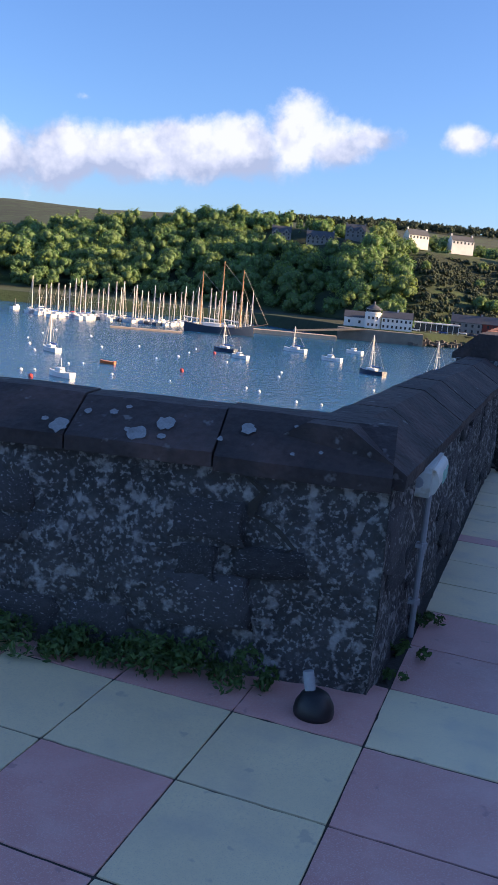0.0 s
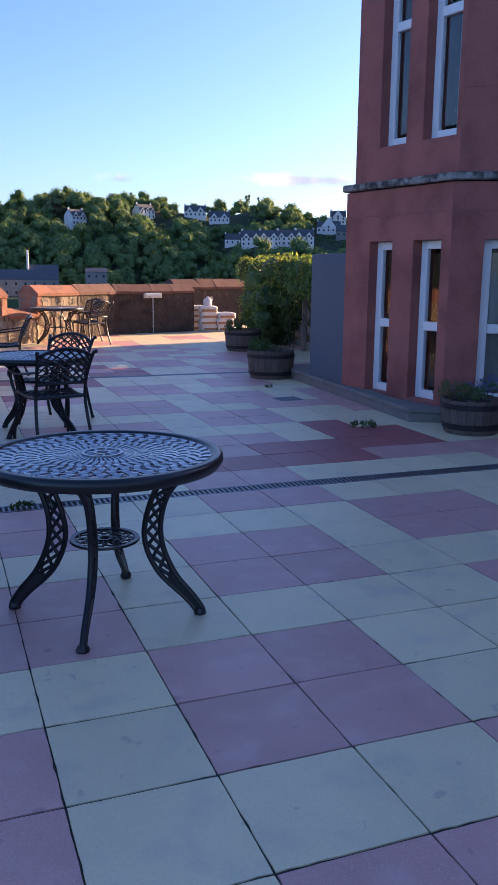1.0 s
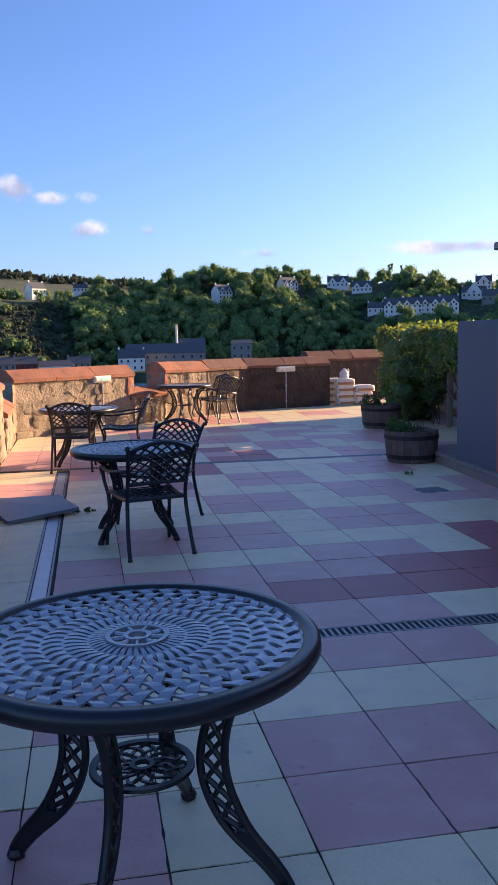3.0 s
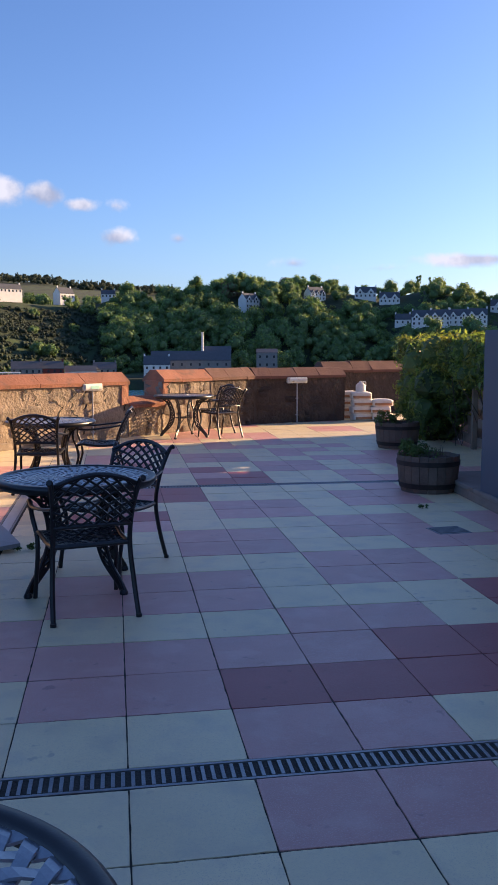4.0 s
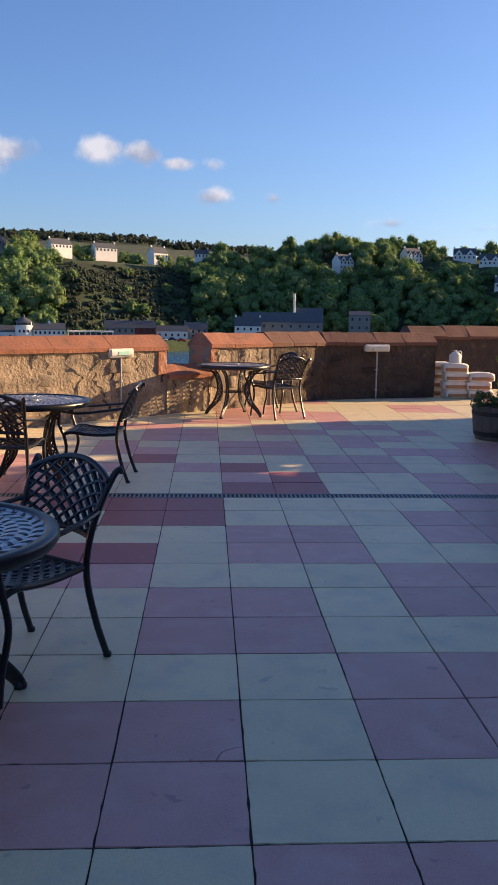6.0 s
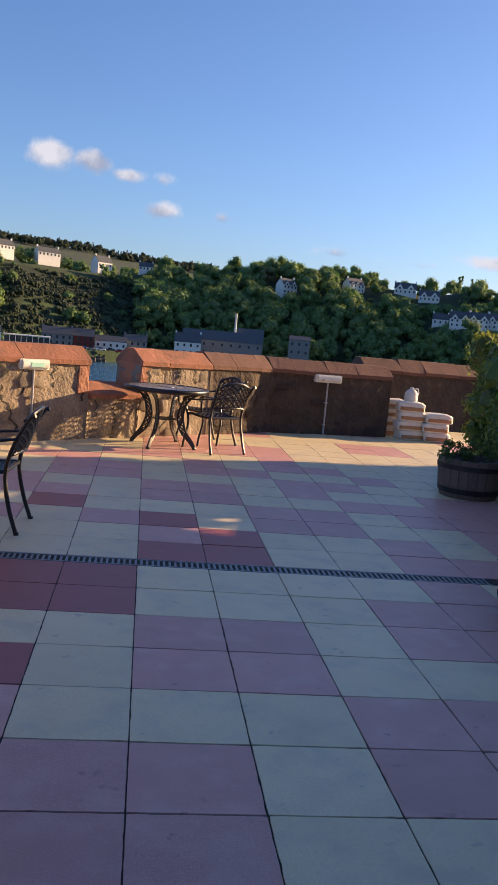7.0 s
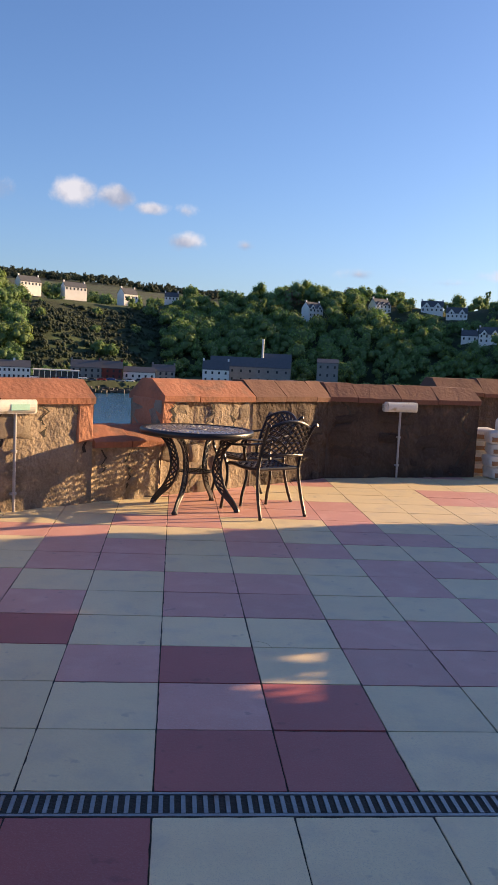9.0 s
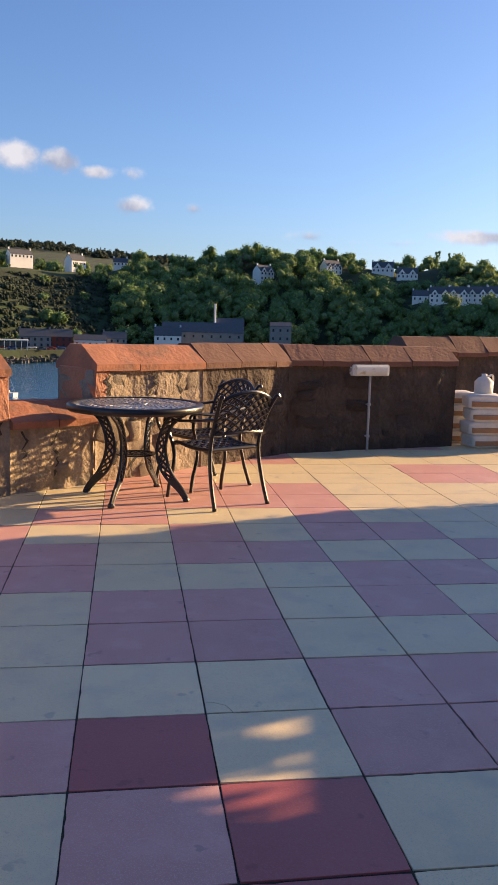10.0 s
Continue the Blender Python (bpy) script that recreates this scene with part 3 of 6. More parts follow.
def bay_face(root, a, b, windows, z0, z1, thick=0.32, setin=0.17):
    """One stone face from a to b (seen from its right side) with rectangular openings (s0, s1, low, high)."""
    length = (b - a).length
    m = Matrix.Translation((a.x, a.y, 0)) @ Matrix.Rotation(math.atan2(b.y - a.y, b.x - a.x), 4, "Z")
    xs = sorted({0.0, length, *[w[0] for w in windows], *[w[1] for w in windows]})
    zs = sorted({z0, z1, *[w[2] for w in windows], *[w[3] for w in windows]})
    bm = bmesh.new()
    for x0, x1 in zip(xs, xs[1:]):
        for lo, hi in zip(zs, zs[1:]):
            mid = ((x0 + x1) / 2, (lo + hi) / 2)
            if not any(w[0] < mid[0] < w[1] and w[2] < mid[1] < w[3] for w in windows):
                box(bm, (x1 - x0, thick, hi - lo), ((x0 + x1) / 2, thick / 2, (lo + hi) / 2))
    bmesh.ops.remove_doubles(bm, verts=bm.verts, dist=1e-4)
    bmesh.ops.subdivide_edges(bm, edges=[e for e in bm.edges if e.calc_length() > 0.3], cuts=1)
    ob = part("wall_face", bm, RED_STONE, root)
    ob.matrix_world = m
    # mortar lines
    for z in (0.72, 1.35, 2.12, 3.3):
        if z0 < z < z1:
            free = [(x0, x1) for x0, x1 in zip(xs, xs[1:]) if not any(w[0] < (x0 + x1) / 2 < w[1] and w[2] < z < w[3] for w in windows)]
            for x0, x1 in free:
                bm = bmesh.new()
                box(bm, (x1 - x0 - 0.02, 0.006, 0.007), ((x0 + x1) / 2, -0.001, z))
                jb = part("mortar_joint", bm, JOINT, root)
                jb.matrix_world = m
    return m


def sash(root, m, s0, s1, lo, hi, rails, setin, drape):
    """A white framed window set back in an opening: frame, rails, pane, what hangs behind it."""
    t = 0.092
    bm = solid(((t, 0.06, hi - lo), (s0 + t / 2, setin, (lo + hi) / 2)), ((t, 0.06, hi - lo), (s1 - t / 2, setin, (lo + hi) / 2)),
               ((s1 - s0 - 2 * t, 0.06, t), ((s0 + s1) / 2, setin, lo + t / 2)), ((s1 - s0 - 2 * t, 0.06, t), ((s0 + s1) / 2, setin, hi - t / 2)), bevel=0.006)
    fr = part("window_frame", bm, UPVC, root)
    fr.matrix_world = m
    for z in rails:
        bm = solid(((s1 - s0 - 2 * t - 0.002, 0.07, 0.095), ((s0 + s1) / 2, setin - 0.004, z)), bevel=0.008)
        ob = part("rail", bm, UPVC, fr)
    edges = [lo + t, *rails, hi - t]
    for z0, z1 in zip(edges, edges[1:]):
        bm = solid(((s1 - s0 - 2 * t, 0.006, z1 - z0 - 0.08), ((s0 + s1) / 2, setin + 0.005, (z0 + z1) / 2)))
        pane = part("pane", bm, PANE, fr, "clear glass pane")
        pane.visible_shadow = False
    bm = solid(((s1 - s0 + 0.3, 0.02, hi - lo + 0.2), ((s0 + s1) / 2, setin + 0.75, (lo + hi) / 2)))
    part("room_backing", bm, ROOM, fr)
    if drape is not None:
        # a folded hanging behind the glass
        mat, f0, f1 = drape
        verts, faces = [], []
        n = 40
        for i in range(n + 1):
            x = s0 + (s1 - s0) * (f0 + (f1 - f0) * i / n)
            y = setin + 0.12 + 0.018 * math.sin(i * 1.1)
            verts += [(x, y, lo + 0.03), (x, y, hi - 0.03)]
            if i:
                faces.append((2 * i - 2, 2 * i, 2 * i + 1, 2 * i - 1))
        part_ob = raw("curtain", verts, faces, mat, fr, smooth=True)
        mod = part_ob.modifiers.new("thick", "SOLIDIFY")
        mod.thickness = 0.008
    return fr


hotel = thing("hotel", "red sandstone hotel with a canted bay and white-framed windows", "building")
low_windows = [(0.44, 0.83, 0.14, 1.84), (1.17, 1.59, 0.14, 1.84)]
high_windows = [(0.50, 0.93, 2.86, 4.9), (1.18, 1.66, 2.86, 4.9)]
m1 = bay_face(hotel, C1, C0, low_windows, -0.1, 2.40)
m1u = bay_face(hotel, C1 + Vector((0.05, -0.10)), C0 + Vector((0.05, 0.0)), [(s0 - 0.10, s1 - 0.10, lo, hi) for s0, s1, lo, hi in high_windows], 2.50, 7.5)
for s0, s1, lo, hi in low_windows:
    sash(hotel, m1, s0, s1, lo, hi, [0.93], 0.15, (BLIND, 0.62, 1.0))
for s0, s1, lo, hi in high_windows:
    sash(hotel, m1u, s0 - 0.10, s1 - 0.10, lo, hi, [4.1], 0.15, (CURTAIN, 0.45, 1.0))
low_2, high_2 = [(0.33, 1.35, 0.16, 1.84)], [(0.36, 1.35, 2.86, 4.9)]
m2 = bay_face(hotel, C0, C2, low_2, -0.1, 2.40)
m2u = bay_face(hotel, C0 + Vector((0.05, 0.0)), C2 + Vector((0.05, 0.05)), high_2, 2.50, 7.5)
sash(hotel, m2, 0.33, 1.35, 0.16, 1.84, [0.93], 0.15, (BLIND, 0.0, 1.0))
sash(hotel, m2u, 0.36, 1.35, 2.86, 4.9, [4.1], 0.15, (CURTAIN, 0.1, 1.0))
bay_face(hotel, C2, C9, [], -0.1, 7.5)
bay_face(hotel, C9, C1, [], -0.1, 2.40)
bay_face(hotel, C9 + Vector((0.05, -0.05)), C1 + Vector((0.05, -0.10)), [], 2.50, 7.5)
# string course
for a, b in ((C9, C1), (C1, C0), (C0, C2)):
    d = (b - a).normalized()
    mm = Matrix.Translation((a.x, a.y, 0)) @ Matrix.Rotation(math.atan2(d.y, d.x), 4, "Z")
    ln = (b - a).length
    bm = bmesh.new()
    box(bm, (ln + 0.06, 0.36, 0.075), (ln / 2, 0.13, 2.452), bevel=0.012)
    bmesh.ops.subdivide_edges(bm, edges=[e for e in bm.edges if e.calc_length() > 0.5], cuts=14)
    roughen(bm, 0.008, 0.06)
    ob = part("string_course", bm, STRING, hotel, "weathered lead-dressed string course")
    ob.matrix_world = mm
# main body of the hotel behind the bay, unseen and kept low for skylight
# the last box is added out of view to block the sun
bm = solid(((9.0, 11.6, 3.1), (8.4, -10.8, 1.45)), ((8.6, 2.6, 6.4), (8.6, -3.7, 3.1)), ((6.0, 3.0, 3.4), (9.0, -0.9, 1.6)))
part("main_wall", bm, RED_STONE, hotel)
bm = bmesh.new()
prism(bm, [(3.8, 3.0), (13.2, 3.0), (8.4, 3.5)], -16.8, -5.0)
part("roof", bm, SLATE, hotel)
bm = bmesh.new()
lid = [bm.verts.new((x, y, 7.5)) for x, y in ((C9.x, C9.y), (C1.x, C1.y), (C0.x, C0.y), (C2.x, C2.y))]
lid2 = [bm.verts.new((v.co.x, v.co.y, 7.62)) for v in lid]
for k in range(4):
    bm.faces.new((lid[k], lid[(k + 1) % 4], lid2[(k + 1) % 4], lid2[k]))
bm.faces.new(lid[::-1])
bm.faces.new(lid2)
part("bay_roof", bm, SLATE, hotel)

# stone plinth kerb along the bay
KERB = [(2.86, 0.02), (2.70, -0.62), (2.44, -4.42), (2.86, -4.62), (4.6, -5.72)]
bm = bmesh.new()
inner = [(5.0, 0.02), (5.0, -0.62), (5.0, -3.5), (5.0, -4.0), (5.0, -4.6)]
for (p, q), (u, v) in zip(zip(KERB, KERB[1:]), zip(inner, inner[1:])):
    vs = [bm.verts.new((*w, h)) for h in (-0.05, 0.105) for w in (p, q, v, u)]
    for f in ((0, 1, 5, 4), (1, 2, 6, 5), (2, 3, 7, 6), (3, 0, 4, 7), (4, 5, 6, 7)):
        bm.faces.new([vs[k] for k in f])
bmesh.ops.remove_doubles(bm, verts=bm.verts, dist=1e-4)
bmesh.ops.recalc_face_normals(bm, faces=bm.faces)
plinth = tagged(part("plinth", bm, KERB_STONE), "low worn stone plinth step along the bay", "plinth", kind="structure")
for p, q in zip(KERB, KERB[1:]):
    d = Vector((q[0] - p[0], q[1] - p[1]))
    n = max(1, round(d.length / 0.75))
    for k in range(n):
        c = Vector(p) + d * (k + 0.5) / n
        bm = bmesh.new()
        box(bm, (d.length / n - 0.012, 0.2, 0.05), (0, 0, 0), bevel=0.01)
        bmesh.ops.subdivide_edges(bm, edges=[e for e in bm.edges if e.calc_length() > 0.3], cuts=5)
        roughen(bm, 0.006, 0.08, k)
        ob = part("kerb_stone", bm, KERB_STONE, plinth)
        side = Vector((-d.y, d.x)).normalized() * 0.085
        ob.matrix_world = Matrix.Translation((c.x + side.x, c.y + side.y, 0.118)) @ Matrix.Rotation(math.atan2(d.y, d.x), 4, "Z")

# tall grey-blue board beside the bay
bm = solid(((1.10, 0.05, 1.62), (0, 0, 0.81)), bevel=0.006)
panel = tagged(part("privacy_board", bm, PANEL_BLUE), "plain grey-blue upright board beside the bay", "board")
panel.matrix_world = Matrix.Translation((2.66, -2.06, 0.105)) @ Matrix.Rotation(math.atan2(1.05, 0.03), 4, "Z")

# ---- drains ----
def channel(name, x0, x1, y0, y1, bars=True, label="galvanised slotted drain channel set in the paving"):
    root = thing(name, label, "drain", kind="structure")
    along_x = (x1 - x0) > (y1 - y0)
    ln, wd = ((x1 - x0), (y1 - y0)) if along_x else ((y1 - y0), (x1 - x0))
    m = Matrix.Translation((x0, (y0 + y1) / 2, 0)) if along_x else Matrix.Translation(((x0 + x1) / 2, y0, 0)) @ Matrix.Rotation(math.pi / 2, 4, "Z")
    root.matrix_world = m
    part("trough", solid(((ln, wd, 0.012), (ln / 2, 0, -0.05)), ((ln, 0.014, 0.05), (ln / 2, wd / 2 - 0.007, -0.024)), ((ln, 0.014, 0.05), (ln / 2, 0.007 - wd / 2, -0.024))), DRAIN, root)
    if bars:
        verts, faces = [], []
        n = int(ln / 0.036)
        for k in range(n):
            c = (k + 0.5) * ln / n
            b0 = len(verts)
            for dz in (-0.012, 0.0):
                verts += [(c - 0.007, 0.02 - wd / 2, dz), (c + 0.007, 0.02 - wd / 2, dz), (c + 0.007, wd / 2 - 0.02, dz), (c - 0.007, wd / 2 - 0.02, dz)]
            faces += [tuple(b0 + j for j in f) for f in ((4, 5, 6, 7), (0, 1, 5, 4), (1, 2, 6, 5), (2, 3, 7, 6), (3, 0, 4, 7))]
        tagged(raw("grating_bars", verts, faces, DRAIN, root), "many narrow cross bars", kind="stuff")
    else:
        part("cover_strip", solid(((ln, wd * 0.70, 0.008), (ln / 2, 0, -0.005)), bevel=0.002), GALV, root)
    return root


channel("drain_1", -1.95, 4.6, -6.447, -6.303)
channel("drain_2", -1.90, 2.35, 0.003, 0.147)
channel("drain_3", -1.955, -1.82, -6.3, -0.2, bars=False, label="galvanised drain channel with a flat cover strip")
bm = solid(((0.30, 0.26, 0.02), (0, 0, -0.004)))
for k in range(7):
    box(bm, (0.27, 0.014, 0.012), (0, -0.1 + k * 0.033, 0.008))
grate = tagged(part("floor_vent", bm, BOARD_GREY), "small dark square grate in the paving", "floor vent")
grate.matrix_world = Matrix.Translation((1.875, -2.60, -0.003)) @ Matrix.Rotation(0.1, 4, "Z")


# ---- garden furniture ----
def woven_disc(bm, r0, r1, count, twist, z, width0, width1, steps=9, thick=0.006, lift=0.003):
    """Two families of curved flat strips from the hub to the rim, crossing like a woven mat."""
    for sign in (1, -1):
        for k in range(count):
            rows = []
            for j in range(steps + 1):
                f = j / steps
                r = r0 + (r1 - r0) * f
                # over and under at each crossing
                dz = sign * lift * math.cos(count * twist * f ** 1.3)
                a = 2 * math.pi * k / count + sign * twist * f ** 1.3
                w = (width0 + (width1 - width0) * f) / 2
                tx, ty = -math.sin(a), math.cos(a)
                px, py = r * math.cos(a), r * math.sin(a)
                rows.append([bm.verts.new((px + s * w * tx, py + s * w * ty, z + dz + h)) for s, h in ((-1, 0), (1, 0), (1, -thick), (-1, -thick))])
            for p, q in zip(rows, rows[1:]):
                for i in range(4):
                    bm.faces.new((p[i], p[(i + 1) % 4], q[(i + 1) % 4], q[i]))
    return bm


def garden_table(m, label, height=0.72, radius=0.515):
    root = thing("garden_table", label, "table", group="garden tables")
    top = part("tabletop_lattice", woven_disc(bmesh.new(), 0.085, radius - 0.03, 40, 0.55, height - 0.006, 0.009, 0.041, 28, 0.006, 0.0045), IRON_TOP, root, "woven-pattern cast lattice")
    bm = bmesh.new()
    lathe(bm, [(radius - 0.05, height - 0.008), (radius - 0.045, height + 0.003), (radius - 0.012, height + 0.004), (radius, height - 0.006), (radius + 0.002, height - 0.028), (radius - 0.012, height - 0.05),
               (radius - 0.03, height - 0.052), (radius - 0.03, height - 0.012), (radius - 0.05, height - 0.012)], 72)
    part("rim", bm, IRON, root, smooth=True)
    bm = bmesh.new()
    lathe(bm, [(0.026, height - 0.012), (0.026, height + 0.003), (0.04, height + 0.004), (0.04, height - 0.012), (0.026, height - 0.012)], 28)
    lathe(bm, [(0.076, height - 0.012), (0.076, height + 0.003), (0.09, height + 0.004), (0.09, height - 0.012), (0.076, height - 0.012)], 36)
    for k in range(9):
        a = 2 * math.pi * k / 9
        tube(bm, [(0.036 * math.cos(a), 0.036 * math.sin(a), height - 0.004), (0.08 * math.cos(a), 0.08 * math.sin(a), height - 0.004)], 0.007, 6)
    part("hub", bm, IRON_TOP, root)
    # small shelf that ties the legs
    bm = woven_disc(bmesh.new(), 0.03, 0.13, 12, 0.8, 0.335, 0.008, 0.016, 5)
    lathe(bm, [(0.13, 0.330), (0.13, 0.34), (0.15, 0.341), (0.152, 0.331), (0.14, 0.327), (0.13, 0.330)], 40)
    lathe(bm, [(0.022, 0.325), (0.022, 0.34), (0.036, 0.34), (0.036, 0.325), (0.022, 0.325)], 20)
    part("shelf", bm, IRON, root, "small round lattice shelf")
    for k in range(4):
        bm = bmesh.new()
        outer = curve_points([(0.43, 0, height - 0.045), (0.31, 0, 0.585), (0.255, 0, 0.47), (0.25, 0, 0.33), (0.305, 0, 0.19), (0.385, 0, 0.09), (0.425, 0, 0.03), (0.43, 0, 0.0)], 5)
        inner = curve_points([(0.36, 0, height - 0.045), (0.253, 0, 0.60), (0.192, 0, 0.47), (0.176, 0, 0.33), (0.234, 0, 0.19), (0.352, 0, 0.075), (0.398, 0, 0.02), (0.402, 0, 0.0)], 5)
        for line in (outer, inner):
            tube(bm, line, 0.0125, 8, 1.0)
        # web: solid at both ends, diamonds between
        n = len(outer)
        for j in range(n - 1):
            if j < 3 or j > 20:
                box_pts = [outer[j], outer[j + 1], inner[j + 1], inner[j]]
                vs = [bm.verts.new(p + Vector((0, d, 0))) for d in (-0.010, 0.010) for p in box_pts]
                for f in ((0, 1, 2, 3), (7, 6, 5, 4), (0, 4, 5, 1), (2, 6, 7, 3), (1, 5, 6, 2), (3, 7, 4, 0)):
                    bm.faces.new([vs[i] for i in f])
        for j in range(3, 20, 2):
            tube(bm, [outer[j], outer[j].lerp(inner[j + 3], 0.5), inner[j + 3]], 0.0085, 6)
            tube(bm, [inner[j], inner[j].lerp(outer[j + 3], 0.5), outer[j + 3]], 0.0085, 6)
        lathe(bm, [(0.0, 0.0), (0.026, 0.0), (0.028, 0.012), (0.02, 0.03), (0.0, 0.032)], 10, (0.417, 0, 0))
        bmesh.ops.rotate(bm, verts=bm.verts, cent=(0, 0, 0), matrix=Matrix.Rotation(k * math.pi / 2, 3, "Z"))
        part("leg", bm, IRON, root)
    root.matrix_world = m
    return root


def lattice_between(bm, frame_at, nu, nv, r, sides=6):
    """Diagonal bars over a patch given as a function of u and v, both 0 to 1."""
    steps = nu + nv
    for sign in (1, -1):
        for k in range(-nv, nu + nv + 1):
            pts = []
            for j in range(2 * nv + 1):
                v = j / (2 * nv)
                u = (k + sign * v * nv) / nu
                if -0.001 <= u <= 1.001:
                    pts.append(frame_at(min(max(u, 0), 1), v))
            if len(pts) > 1:
                tube(bm, pts, r, sides, 0.55)


def garden_chair(m, label):
    """A cast armchair that faces +y, its origin on the floor."""
    root = thing("garden_chair", label, "chair", group="garden chairs")

    def seat_at(u, v):
        x = (u - 0.5) * (0.43 + 0.05 * v)
        y = -0.235 + 0.455 * v
        z = 0.425 + 0.03 * v - 0.05 * math.sin(math.pi * v) * (1 - (2 * u - 1) ** 2 * 0.6) - 0.035 * max(0, v - 0.86) * 7
        return Vector((x, y, z))

    bm = bmesh.new()
    lattice_between(bm, seat_at, 7, 7, 0.0145)
    loop = [seat_at(u / 10, 0) for u in range(11)] + [seat_at(1, v / 10) for v in range(1, 11)] + [seat_at(1 - u / 10, 1) for u in range(1, 11)] + [seat_at(0, 1 - v / 10) for v in range(1, 10)]
    tube(bm, loop + [loop[0]], 0.015, 8)
    part("seat", bm, IRON, root, "lattice seat")

    def back_at(u, v):
        half = 0.215 + 0.03 * v
        z = 0.545 + (0.235 + 0.075 * (1 - (2 * u - 1) ** 2)) * v + 0.012 * (1 - v) * (1 - (2 * u - 1) ** 2)
        y = -0.262 - 0.115 * ((z - 0.5) / 0.35) - 0.035 * (1 - (2 * u - 1) ** 2)
        return Vector(((2 * u - 1) * half, y, z))

    bm = bmesh.new()
    lattice_between(bm, back_at, 6, 5, 0.0135)
    for v in (0, 1):
        tube(bm, [back_at(u / 12, v) for u in range(13)], 0.0145, 8)
    part("backrest", bm, IRON, root, "arched lattice backrest")
    for s in (-1, 1):
        bm = bmesh.new()
        line = curve_points([(s * 0.245, -0.335, 0.0), (s * 0.235, -0.27, 0.2), (s * 0.222, -0.238, 0.42), (s * 0.225, -0.29, 0.62), (s * 0.247, -0.385, 0.80), (s * 0.262, -0.425, 0.825)], 6)
        tube(bm, line, [0.015] * (len(line) - 4) + [0.016, 0.018, 0.02, 0.013], 8)
        lathe(bm, [(0.0, 0), (0.018, 0), (0.018, 0.02), (0, 0.02)], 8, (s * 0.245, -0.335, 0))
        part("leg", bm, IRON, root)
        bm = bmesh.new()
        line = curve_points([(s * 0.255, 0.265, 0.0), (s * 0.250, 0.245, 0.12), (s * 0.243, 0.20, 0.28), (s * 0.242, 0.215, 0.40), (s * 0.262, 0.255, 0.52), (s * 0.272, 0.245, 0.615)], 6)
        tube(bm, line, 0.0145, 8)
        part("leg", bm, IRON, root)
        bm = bmesh.new()
        arm = curve_points([(s * 0.232, -0.30, 0.655), (s * 0.268, -0.15, 0.635), (s * 0.285, 0.08, 0.612), (s * 0.278, 0.235, 0.625), (s * 0.272, 0.285, 0.605), (s * 0.27, 0.285, 0.57), (s * 0.27, 0.25, 0.562)], 6)
        tube(bm, arm, 0.0145, 8, 0.75)
        part("armrest", bm, IRON, root)
    root.matrix_world = m
    return root


def standing(x, y, deg):
    return Matrix.Translation((x, y, floor_z(y))) @ Matrix.Rotation(radians(deg), 4, "Z")


t1 = garden_table(standing(-1.417, -8.24, 66), "round black cast-metal garden table with a woven lattice top")
for x, y, deg, lab in ((-1.18, -3.76, 44, "round cast-metal garden table with chairs pushed in"), (-1.67, 0.62, 50, "round cast-metal garden table at the edge of the sun"),
                       (0.235, 5.05, 65, "round cast-metal garden table in low sun by the parapet")):
    tagged(copy_thing(t1, standing(x, y, deg)), lab)
ch = garden_chair(standing(-1.125, -4.258, 13.5), "black cast-metal lattice armchair tucked under its table")
for x, y, fx, fy, lab in ((-0.965, -3.285, -0.60, -0.80, "black cast-metal lattice armchair turned from its table"),
                          (-1.75, 0.10, 0.06, 1.0, "black cast-metal lattice armchair with its back to the shade"),
                          (-1.145, 0.80, -1.0, 0.06, "black cast-metal lattice armchair standing sideways to its table"),
                          (0.835, 4.95, -0.50, 0.855, "black cast-metal lattice armchair in low sun"),
                          (0.77, 5.52, -0.86, -0.5, "black cast-metal lattice armchair drawn close to the wall")):
    tagged(copy_thing(ch, standing(x, y, math.degrees(math.atan2(-fx, fy)))), lab)


